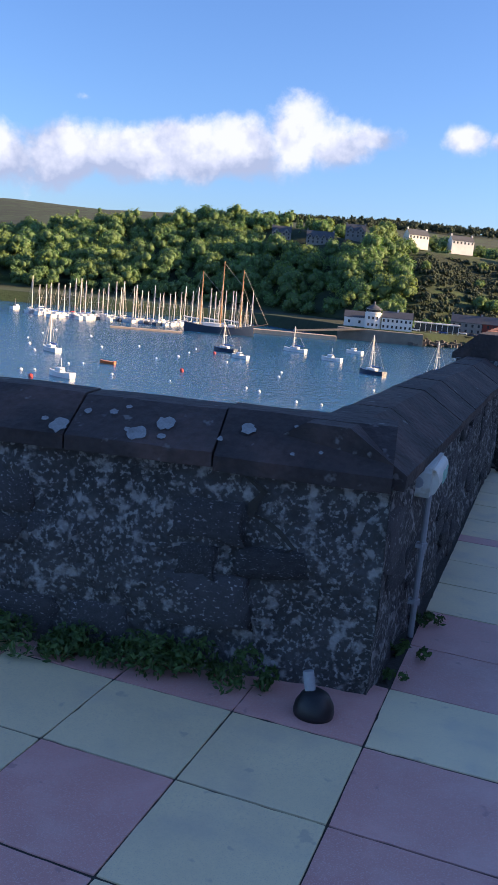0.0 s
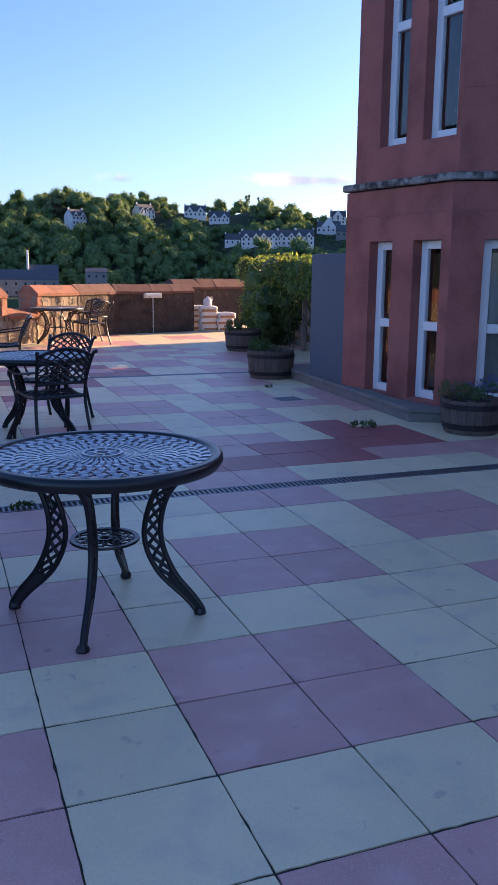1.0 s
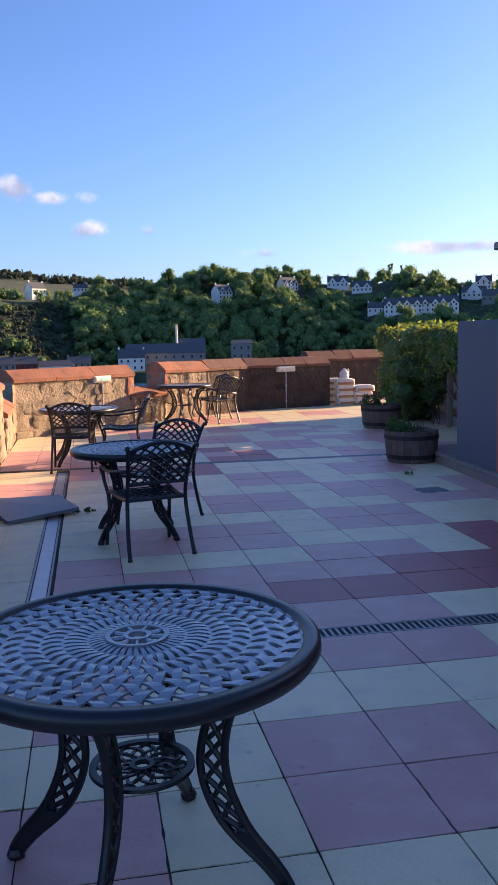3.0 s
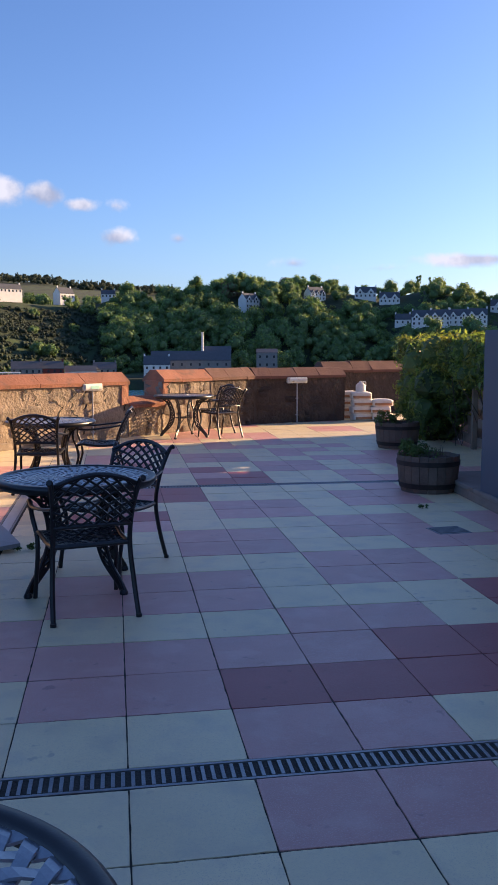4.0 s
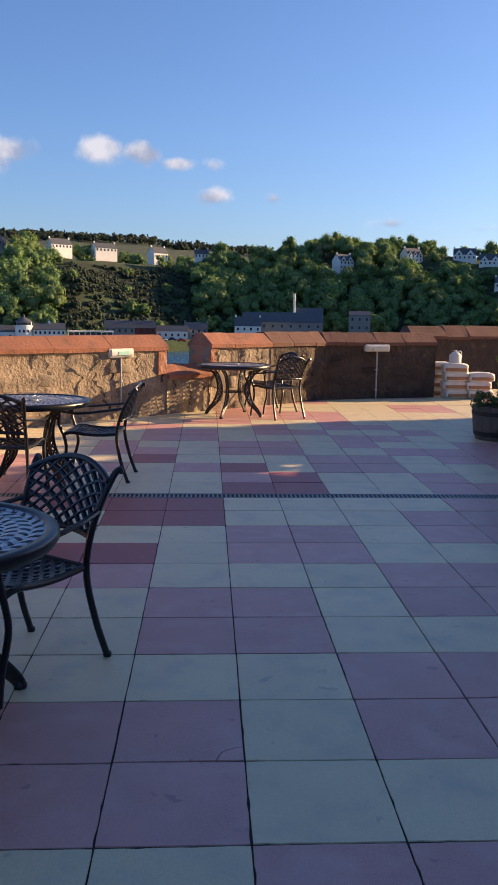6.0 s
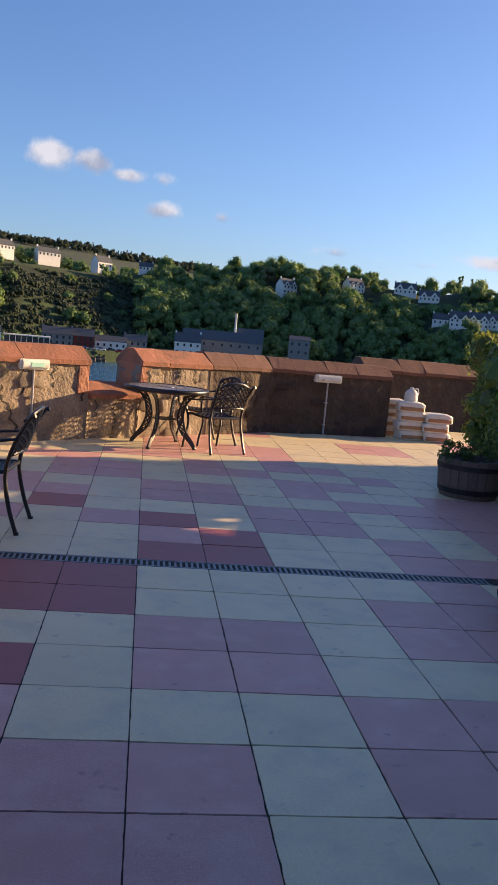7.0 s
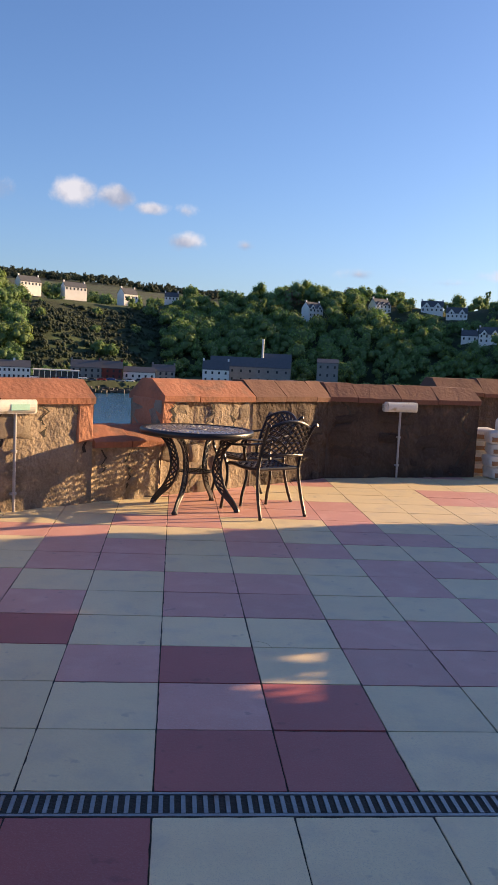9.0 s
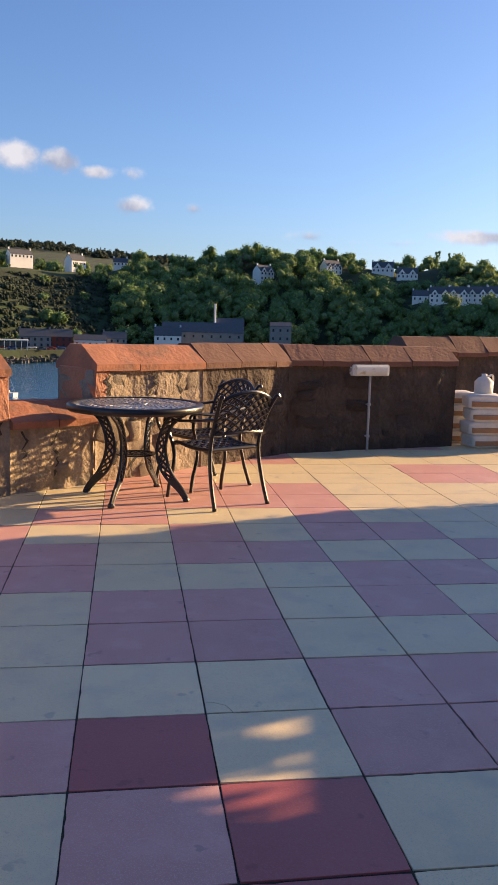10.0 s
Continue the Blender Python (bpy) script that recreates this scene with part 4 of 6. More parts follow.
# ---- lamps on the walls ----
def bulkhead_lamp(m, label, pole, marks, size=1.0):
    root = thing("bulkhead_lamp", label, "lamp", group="terrace lamps")
    bm = bmesh.new()
    tube(bm, [(0, 0, 0), (0, 0, pole)], 0.013, 10)
    part("conduit", bm, CONDUIT, root, "thin grey conduit")
    for z in (0.16, pole * 0.62):
        bm = bmesh.new()
        tube(bm, [(0, 0, z - 0.012), (0, 0, z + 0.012)], 0.021, 10)
        box(bm, (0.05, 0.03, 0.016), (0, 0.012, z))
        part("clip", bm, CONDUIT, root)
    bm = bmesh.new()
    prism(bm, [(-0.225, 0), (0.225, 0), (0.235, 0.02), (0.235, 0.10), (0.22, 0.118), (-0.22, 0.118), (-0.235, 0.10), (-0.235, 0.02)], -0.02, 0.075)
    bmesh.ops.scale(bm, verts=bm.verts, vec=(size, 1, 1))
    bmesh.ops.translate(bm, verts=bm.verts, vec=(0, 0, pole))
    part("housing", bm, LAMP_WHITE, root)
    bm = bmesh.new()
    rows = []
    for j in range(9):
        a = math.pi * j / 8
        rows.append([bm.verts.new((x, -0.021 - 0.028 * math.sin(a), pole + 0.059 - 0.052 * math.cos(a))) for x in (-0.2 * size, 0.2 * size)])
    for p, q in zip(rows, rows[1:]):
        bm.faces.new((p[0], p[1], q[1], q[0]))
    bm.faces.new([r[0] for r in rows])
    bm.faces.new([r[1] for r in rows][::-1])
    part("diffuser", bm, LAMP_WHITE, root)
    for x, wide in marks:
        bm = solid(((wide, 0.004, 0.052), (x, -0.0505, pole + 0.056)), bevel=0.001)
        part("sign_mark", bm, LAMP_LENS, root, "faded green plain bar")
    for s in (-1, 1):
        bm = bmesh.new()
        tube(bm, [(s * 0.232 * size, 0.028, pole + 0.06), (s * 0.24 * size, 0.028, pole + 0.06)], 0.022, 12)
        part("end_cap", bm, CONDUIT, root)
    root.matrix_world = m
    return root


bulkhead_lamp(Matrix.Translation((-1.29, 4.585, 0.04)) @ Matrix.Rotation(turn_a, 4, "Z"), "aged white bulkhead lamp on a conduit against the sunlit wall", 0.835, ((0.02, 0.17),), 0.82)
turn_b2 = math.atan2(B2[1] - B1[1], B2[0] - B1[0])
bulkhead_lamp(Matrix.Translation((2.71, 7.275, 0.07)) @ Matrix.Rotation(turn_b2, 4, "Z"), "aged white bulkhead lamp on a conduit against the shaded wall", 0.80, (), 0.95)
bulkhead_lamp(Matrix.Translation((-2.712, -8.16, 0.017)) @ Matrix.Rotation(radians(91), 4, "Z"), "white bulkhead lamp on a conduit against the dark wall", 0.66, ((0.0, 0.06), (0.10, 0.06)), 0.9)

lantern = thing("lantern_post", "short leaning black lantern post against the parapet", "lamp post")
bm = bmesh.new()
lathe(bm, [(0.0, 0), (0.085, 0), (0.085, 0.018), (0.05, 0.03), (0.03, 0.07), (0.0, 0.07)], 20)
part("foot", bm, IRON, lantern)
bm = bmesh.new()
lathe(bm, [(0.02, 0.05), (0.022, 0.3), (0.017, 0.32), (0.017, 0.74), (0.028, 0.76), (0.03, 0.78), (0.0, 0.785)], 14)
part("post", bm, IRON, lantern)
bm = bmesh.new()
for k in range(6):
    a = math.pi * k / 3
    tube(bm, [(0.04 * math.cos(a), 0.04 * math.sin(a), 0.775), (0.068 * math.cos(a), 0.068 * math.sin(a), 0.93)], 0.005, 6)
lathe(bm, [(0.0, 0.775), (0.045, 0.775), (0.045, 0.785), (0.0, 0.786)], 6)
part("cage", bm, IRON, lantern)
bm = bmesh.new()
lathe(bm, [(0.038, 0.785), (0.062, 0.928)], 6)
gl = part("pane", bm, PANE, lantern, "clear lantern glass")
bm = bmesh.new()
lathe(bm, [(0.085, 0.925), (0.088, 0.935), (0.05, 0.975), (0.018, 1.0), (0.012, 1.02), (0.014, 1.032), (0.0, 1.045)], 6)
part("cap", bm, IRON, lantern)
lantern.matrix_world = Matrix.Translation((-2.56, -3.98, 0.0)) @ Matrix.Rotation(radians(9), 4, "Y") @ Matrix.Rotation(radians(-2), 4, "X")

# grey board lying on the paving
bm = bmesh.new()
rim = [(-2.60, -2.38, 0.10), (-2.27, -3.10, 0.02), (-1.66, -2.80, 0.055), (-1.86, -2.26, 0.085)]
lo = [bm.verts.new((x, y, z - 0.02)) for x, y, z in rim]
hi = [bm.verts.new((x, y, z + 0.012)) for x, y, z in rim]
for k in range(4):
    bm.faces.new((lo[k], lo[(k + 1) % 4], hi[(k + 1) % 4], hi[k]))
bm.faces.new(lo[::-1])
bm.faces.new(hi)
bmesh.ops.recalc_face_normals(bm, faces=bm.faces)
tagged(part("loose_board", bm, BOARD_GREY), "loose grey board lying over the drain by the parapet", "board")

# small black parasol foot with a pale sleeve
foot = thing("parasol_foot", "small black plastic parasol foot at the wall corner", "parasol base", standing(-2.90, -9.03, 0) @ Matrix.Scale(0.8, 4))
bm = bmesh.new()
lathe(bm, [(0.0, 0), (0.085, 0), (0.088, 0.02), (0.083, 0.05), (0.06, 0.09), (0.03, 0.11), (0.0, 0.112)], 24)
part("bowl", bm, BLACK_PLASTIC, foot, smooth=True)
bm = bmesh.new()
tube(bm, [(-0.02, 0, 0.09), (-0.045, 0.015, 0.18)], 0.024, 12)
part("sleeve", bm, CONDUIT, foot, "short pale pipe sleeve")


# ---- planting ----
def leaf_cards(rng, centres, count, spread, size, up=0.3):
    """Small folded leaves scattered round centres (x, y, z, radius)."""
    verts, faces = [], []
    for k in range(count):
        cx, cy, cz, cr = rng.choice(centres)
        d = Vector((rng.gauss(0, 1), rng.gauss(0, 1), rng.gauss(0, 1) * 0.9 + up)).normalized()
        p = Vector((cx, cy, cz)) + d * cr * (rng.uniform(0.55, 1.05)) * spread
        n = (d + 0.7 * Vector((rng.gauss(0, 1), rng.gauss(0, 1), rng.gauss(0, 1)))).normalized()
        u = n.orthogonal().normalized()
        u = (u * math.cos(k) + n.cross(u) * math.sin(k)).normalized()
        v = n.cross(u)
        s = size * rng.uniform(0.6, 1.4)
        b = len(verts)
        verts += [p - u * s, p + v * s * 0.45 + n * s * 0.12, p + u * s, p - v * s * 0.45 + n * s * 0.12]
        faces += [(b, b + 1, b + 2), (b, b + 2, b + 3)]
    return verts, faces


def barrel_planter(x, y, r, h, label, plants, seed):
    rng = random.Random(seed)
    root = thing("barrel_planter", label, "planter", standing(x, y, seed * 37), group="half-barrel planters")
    n = 22
    for k in range(n):
        a0, a1 = 2 * math.pi * k / n + 0.008, 2 * math.pi * (k + 1) / n - 0.008
        bm = bmesh.new()
        rings = []
        for z, rr in ((0.0, r * 0.86), (h * 0.35, r * 0.96), (h * 0.7, r), (h + rng.uniform(-0.006, 0.006), r * 1.01)):
            rings.append([bm.verts.new((q * math.cos(a), q * math.sin(a), z)) for a, q in ((a0, rr), (a1, rr), (a1, rr - 0.025), (a0, rr - 0.025))])
        for p, q in zip(rings, rings[1:]):
            for j in range(4):
                bm.faces.new((p[j], p[(j + 1) % 4], q[(j + 1) % 4], q[j]))
        bm.faces.new(rings[0][::-1])
        bm.faces.new(rings[-1])
        part("stave", bm, OAK, root)
    for z0, z1, rr0, rr1 in ((0.05, 0.105, 0.902, 0.944), (h * 0.74, h * 0.74 + 0.05, 1.006, 1.012)):
        bm = bmesh.new()
        lathe(bm, [(r * rr0, z0), (r * rr0 + 0.006, z0), (r * rr1 + 0.006, z1), (r * rr1, z1)], 44)
        part("hoop", bm, HOOP, root, "dark iron hoop")
    bm = bmesh.new()
    lathe(bm, [(0.0, h - 0.03), (r * 0.5, h - 0.02), (r * 0.965, h - 0.05)], 24)
    for v in bm.verts:
        v.co.z += 0.02 * noise.noise(v.co * 14)
    part("soil", bm, SOIL, root)
    for kind_name, mat, centres, count, size in plants:
        vs, fs = leaf_cards(rng, centres, count, 1.0, size)
        raw(kind_name, vs, fs, mat, root)
    bm = bmesh.new()
    for k in range(14):
        a, q = rng.uniform(0, 6.28), rng.uniform(0, r * 0.7)
        p = Vector((q * math.cos(a), q * math.sin(a), h - 0.05))
        tube(bm, [p, p + Vector((rng.uniform(-0.05, 0.05), rng.uniform(-0.05, 0.05), rng.uniform(0.06, 0.16)))], 0.003, 4)
    part("stems", bm, TWIG, root)
    return root


def bushy(rng, r, h, n, x0=-1.0, x1=1.0, rise=0.1):
    return [(rng.uniform(x0, x1) * r * 0.8, rng.uniform(-0.7, 0.7) * r, h + rng.uniform(0.0, rise), rng.uniform(0.05, 0.1)) for k in range(n)]


rb = random.Random(4)
barrel_planter(2.455, -0.60, 0.335, 0.40, "half whisky barrel planter with green herbs at the plinth end",
               [("herb_clump", LEAF_DARK, [(-0.22 + rb.uniform(-0.1, 0.12), 0.1 + rb.uniform(-0.12, 0.15), 0.42 + rb.uniform(0, 0.09), 0.08) for k in range(9)], 900, 0.017),
                ("sparse_foliage", LEAF_DARK, bushy(rb, 0.3, 0.38, 8, rise=0.03), 220, 0.014)], 1)
barrel_planter(3.39, 3.12, 0.335, 0.40, "half whisky barrel planter with trailing green plants by the hedge",
               [("herb_clump", LEAF_DARK, bushy(rb, 0.36, 0.42, 14, -1.3, 1.0, 0.12), 1300, 0.018)], 0)
barrel_planter(2.73, -5.06, 0.29, 0.33, "half whisky barrel planter with small blue flowers below the bay window",
               [("foliage", LEAF_DARK, bushy(rb, 0.3, 0.36, 14, rise=0.08), 900, 0.015), ("flower_clump", FLOWER, bushy(rb, 0.3, 0.41, 12, -0.9, 0.4, 0.07), 260, 0.011)], 3)

# fence behind the hedge
F0, F1 = Vector((3.93, -0.8)), Vector((4.9, 5.06))
fd = (F1 - F0).normalized()
fence = thing("fence", "grey horizontal timber board fence under a climbing hedge", "fence")
fm = Matrix.Translation((F0.x, F0.y, 0)) @ Matrix.Rotation(math.atan2(fd.y, fd.x), 4, "Z")
flen = (F1 - F0).length
for k in range(6):
    bm = solid(((0.08, 0.08, 1.72), (k * flen / 5, 0.04, 0.86)), bevel=0.006)
    part("post", bm, FENCE_WOOD, fence)
for k in range(6):
    for j in range(3):
        bm = solid(((flen / 3 - 0.01, 0.022, 0.15), ((j + 0.5) * flen / 3, -0.015, 0.14 + k * 0.29)), bevel=0.004)
        part("board", bm, FENCE_WOOD, fence)
fence.matrix_world = fm

# low wall added beyond the fence to stop sun leaking between the boards
bm = solid(((flen + 1.0, 0.3, 1.2), (flen / 2, -0.62, 0.55)))
sun_block = tagged(part("wall_behind_fence", bm, QUAY), "low wall added behind the board fence to block the sun", "wall", kind="structure")
sun_block.matrix_world = fm

rh = random.Random(21)
# thin places where the low sun comes through: along the fence, height, radius
HOLES = ((3.85, 1.16, 0.01), (3.5, 1.1, 0.025), (3.1, 1.12, 0.01), (5.3, 0.9, 0.04))
hedge = thing("climbing_hedge", "dense climbing hedge, yellow-green where the low sun catches its top", "hedge")
centres = []
for k in range(420):
    s = rh.uniform(0.1, flen + 0.15)
    f = s / flen
    depth = rh.uniform(-0.12, 0.25) + 0.85 * max(0, f - 0.25) ** 0.8 * rh.random()
    top = 1.50 + 0.12 * f + 0.11 * noise.noise(Vector((s * 1.3, 3.1, 0)))
    lowest = 0.08 + 1.05 * min(1.0, max(0.0, (0.80 - f) / 0.2))
    z = rh.uniform(min(lowest, top - 0.2), top)
    cr = rh.uniform(0.15, 0.30)
    if any(math.hypot(s - hs, z - hz) < hr + 0.75 * cr for hs, hz, hr in HOLES):
        continue
    c = F0 + fd * s + Vector((-fd.y, fd.x)) * depth
    centres.append((c.x, c.y, z, cr))
vs, fs = leaf_cards(rh, centres, 70000, 1.04, 0.036, 0.35)
raw("leaves", vs, fs, LEAF, hedge)
bm = bmesh.new()
for k in range(60):
    cx, cy, cz, cr = rh.choice(centres)
    p = Vector((cx, cy, cz))
    tube(bm, curve_points([p, p + Vector((rh.uniform(-0.2, 0.2), rh.uniform(-0.3, 0.3), -0.3)), Vector((cx + rh.uniform(-0.1, 0.3), cy + rh.uniform(-0.3, 0.3), max(0.05, cz - 1.0)))], 3), 0.006, 5)
part("stems", bm, TWIG, hedge)
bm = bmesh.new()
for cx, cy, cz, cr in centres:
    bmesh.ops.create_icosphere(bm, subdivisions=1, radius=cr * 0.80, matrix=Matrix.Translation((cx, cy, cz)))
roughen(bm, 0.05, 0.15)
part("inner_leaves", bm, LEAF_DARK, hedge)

# weeds in joints
def weed(x, y, size, count, seed, label="small green weeds in a paving joint"):
    rng = random.Random(seed)
    vs, fs = leaf_cards(rng, [(rng.uniform(-1, 1) * size, rng.uniform(-0.5, 0.5) * size * 0.6, size * rng.uniform(0.05, 0.35), size * 0.25) for k in range(9)], count, 1.0, 0.014, 0.5)
    ob = raw("weed", vs, fs, LEAF_DARK)
    ob.matrix_world = Matrix.Translation((x, y, floor_z(y) + 0.005))
    return tagged(ob, label, "weed", kind="stuff")


for k, (x, y, size, n) in enumerate(((1.82, -4.56, 0.13, 260), (-1.6, -6.38, 0.07, 90), (-1.86, -6.36, 0.06, 90), (-1.62, -2.78, 0.09, 130), (-1.95, -2.6, 0.1, 160),
                                     (-2.71, -7.98, 0.10, 260), (-2.715, -8.38, 0.10, 220), (-2.73, -8.64, 0.07, 120), (2.0, -1.6, 0.07, 60), (-2.55, -2.1, 0.1, 120))):
    weed(x, y, size, n, 50 + k)
for k in range(7):
    weed(-3.22 - 0.19 * k, -8.96 - 0.035 * k, (0.13, 0.24, 0.27, 0.15, 0.2, 0.24, 0.16)[k], (330, 900, 1000, 400, 600, 800, 400)[k], 80 + k, "ferns and weeds growing along the foot of the wall")

# ---- stacked sacks behind the parapet end ----
def sack(x, y, z, turn, seed):
    rng = random.Random(seed)
    root = thing("sack", "white and brown sack of fuel on a stack beside the wall", "sack", Matrix.Translation((x, y, z)) @ Matrix.Rotation(turn, 4, "Z"), group="stacked sacks")
    bm = bmesh.new()
    bmesh.ops.create_cube(bm, size=1.0)
    bmesh.ops.subdivide_edges(bm, edges=bm.edges, cuts=5, use_grid_fill=True)
    for v in bm.verts:
        c = v.co.copy()
        e = 1 - 0.35 * (abs(2 * c.x) ** 6) * 0.6
        v.co = Vector((c.x * 0.42, c.y * 0.32 * (1 - 0.12 * abs(2 * c.x) ** 5), 0.075 + c.z * 0.165 * e * (1 - 0.15 * abs(2 * c.y) ** 5))) + 0.014 * noise.noise_vector(c * 3.0 + Vector((seed, 0, 0)))
    part("bag", bm, BAG_WHITE, root, smooth=True)
    bm = bmesh.new()
    bmesh.ops.create_cube(bm, size=1.0)
    bmesh.ops.subdivide_edges(bm, edges=bm.edges, cuts=3, use_grid_fill=True)
    for v in bm.verts:
        c = v.co.copy()
        v.co = Vector((c.x * 0.37, c.y * 0.335, 0.055 + c.z * 0.055)) + 0.008 * noise.noise_vector(c * 3.0 + Vector((seed, 0, 0)))
    part("printed_band", bm, BAG_BROWN, root, "faded brown printed band", smooth=True)
    return root


for col, (x, y, n) in enumerate(((3.94, 7.98, 4), (4.15, 7.60, 4), (4.55, 7.52, 3))):
    for k in range(n):
        sack(x + 0.02 * math.sin(k * 3 + col), y, floor_z(y) + k * 0.146, 0.1 * math.sin(col * 2 + k), col * 7 + k)
jug = thing("water_jug", "pale translucent plastic jug on the sacks", "jug", Matrix.Translation((4.16, 7.68, 0.66)))
bm = bmesh.new()
lathe(bm, [(0.0, 0), (0.10, 0), (0.105, 0.02), (0.105, 0.14), (0.06, 0.19), (0.03, 0.2), (0.03, 0.23), (0.0, 0.232)], 20)
part("jug_body", bm, BAG_WHITE, jug, smooth=True)
bm = bmesh.new()
tube(bm, curve_points([(0.03, 0, 0.2), (0.10, 0, 0.21), (0.11, 0, 0.12)], 5), 0.012, 8)
part("handle", bm, BAG_WHITE, jug)


# ---- harbour and hills ----
SEA = -18.5
O = Vector((-1.5, -8.5))


def spot(az, r, z=0.0):
    a = radians(az)
    return Vector((O.x + r * math.sin(a), O.y + r * math.cos(a), z))


def table_of(pairs):
    xs, ys = zip(*pairs)
    return lambda a: float(np.interp(a, xs, ys))


TREE_TOP = table_of([(-60, 2.0), (-40, 1.9), (-36, 2.3), (-33, 3.0), (-29, 3.7), (-24.5, 4.3), (-21, 4.8), (-18, 4.95), (-14.4, 4.55), (-10.7, 4.3), (-7, 4.2), (-4, 4.1), (-1, 4.3), (0.2, 4.55),
                     (1.9, 4.15), (5, 4.6), (7, 5.0), (12.2, 5.3), (15.5, 5.0), (18.3, 4.5), (21.3, 5.2), (23, 4.6), (25.8, 4.0), (27.4, 4.3), (36, 4.2), (60, 4)])
FAR_TOP = table_of([(-60, 3.5), (-40, 4.2), (-36, 4.45), (-30, 4.3), (-25, 4.45), (-20, 4.6), (-14, 4.9), (-9, 4.9), (-4, 5.0), (-2, 4.75), (2, 4.4), (6, 4.2), (12, 4.0), (30, 3.9), (60, 3)])
# the eastern bluff stands a little lower
LOWER = table_of([(-60, 0.0), (-9, 0.0), (-2, 0.28), (60, 0.28)])
SHORE = table_of([(-60, 520), (-40, 470), (-20, 440), (-15, 400), (-13.5, 378), (-8.5, 378), (-6, 395), (0, 430), (20, 430), (60, 380)])


def ground_z(az, r):
    s0 = SHORE(az)
    foot, crest = s0 + 62, s0 + 175
    z_crest = 1.4 + crest * math.tan(radians(TREE_TOP(az) - LOWER(az))) - 9.5
    if r < s0:
        return SEA - 3
    if r < foot:
        return SEA + 5.2 + 0.9 * (r - s0) / 62
    if r < crest:
        f = (r - foot) / (crest - foot)
        return SEA + 6.1 + (z_crest - SEA - 6.1) * (f ** 0.85) + 5.0 * math.sin(math.pi * f) * noise.noise(Vector((az * 0.3, r * 0.025, 0)))
    far = 2300
    z_far = far * math.tan(radians(FAR_TOP(az) - LOWER(az)))
    f = min(1.0, (r - crest) / (far - crest))
    z = z_crest + (z_far - z_crest) * f ** 1.5 if r <= far else z_far - (r - far) * 0.1
    return z + min(1.0, f * 5) * 7 * noise.noise(Vector((az * 0.25, r * 0.004, 5)))


def site(az, el):
    """Where the ground shows at that elevation."""
    r = SHORE(az) + 30
    while r < 2300 and math.degrees(math.atan2(ground_z(az, r) - 1.4, r)) < el:
        r += 2
    return r


verts, faces = [], []
rad = [0.985, 1.0] + [1 + 0.03 * k for k in range(1, 6)] + [1.15 + 0.02 * k for k in range(16)] + [1.5, 1.65, 1.9, 2.3, 2.8, 3.5, 4.3, 5.2, 6.0, 7.0]
azs = [-62 + k for k in range(126)]
for a in azs:
    for q in rad:
        r = SHORE(a) * q
        p = spot(a, r, ground_z(a, r) if q > 0.99 else SEA - 3)
        verts.append(tuple(p))
n = len(rad)
for i in range(len(azs) - 1):
    for k in range(n - 1):
        p = i * n + k
        faces.append((p, p + 1, p + n + 1, p + n))
tagged(raw("backdrop_hills", verts, faces, GRASS, smooth=True), "green wooded bluff and far hills across the harbour", "hills", kind="structure")
bm = bmesh.new()
ring = [bm.verts.new((4800 * math.cos(2 * math.pi * k / 64), 4800 * math.sin(2 * math.pi * k / 64), SEA)) for k in range(64)]
bm.faces.new(ring)
tagged(part("water", bm, WATER), "blue rippled harbour water", "water", kind="structure")

# houses: azimuth, elevation of the base, width, depth, eaves height, walls, gables facing, chimneys
HOUSES = []


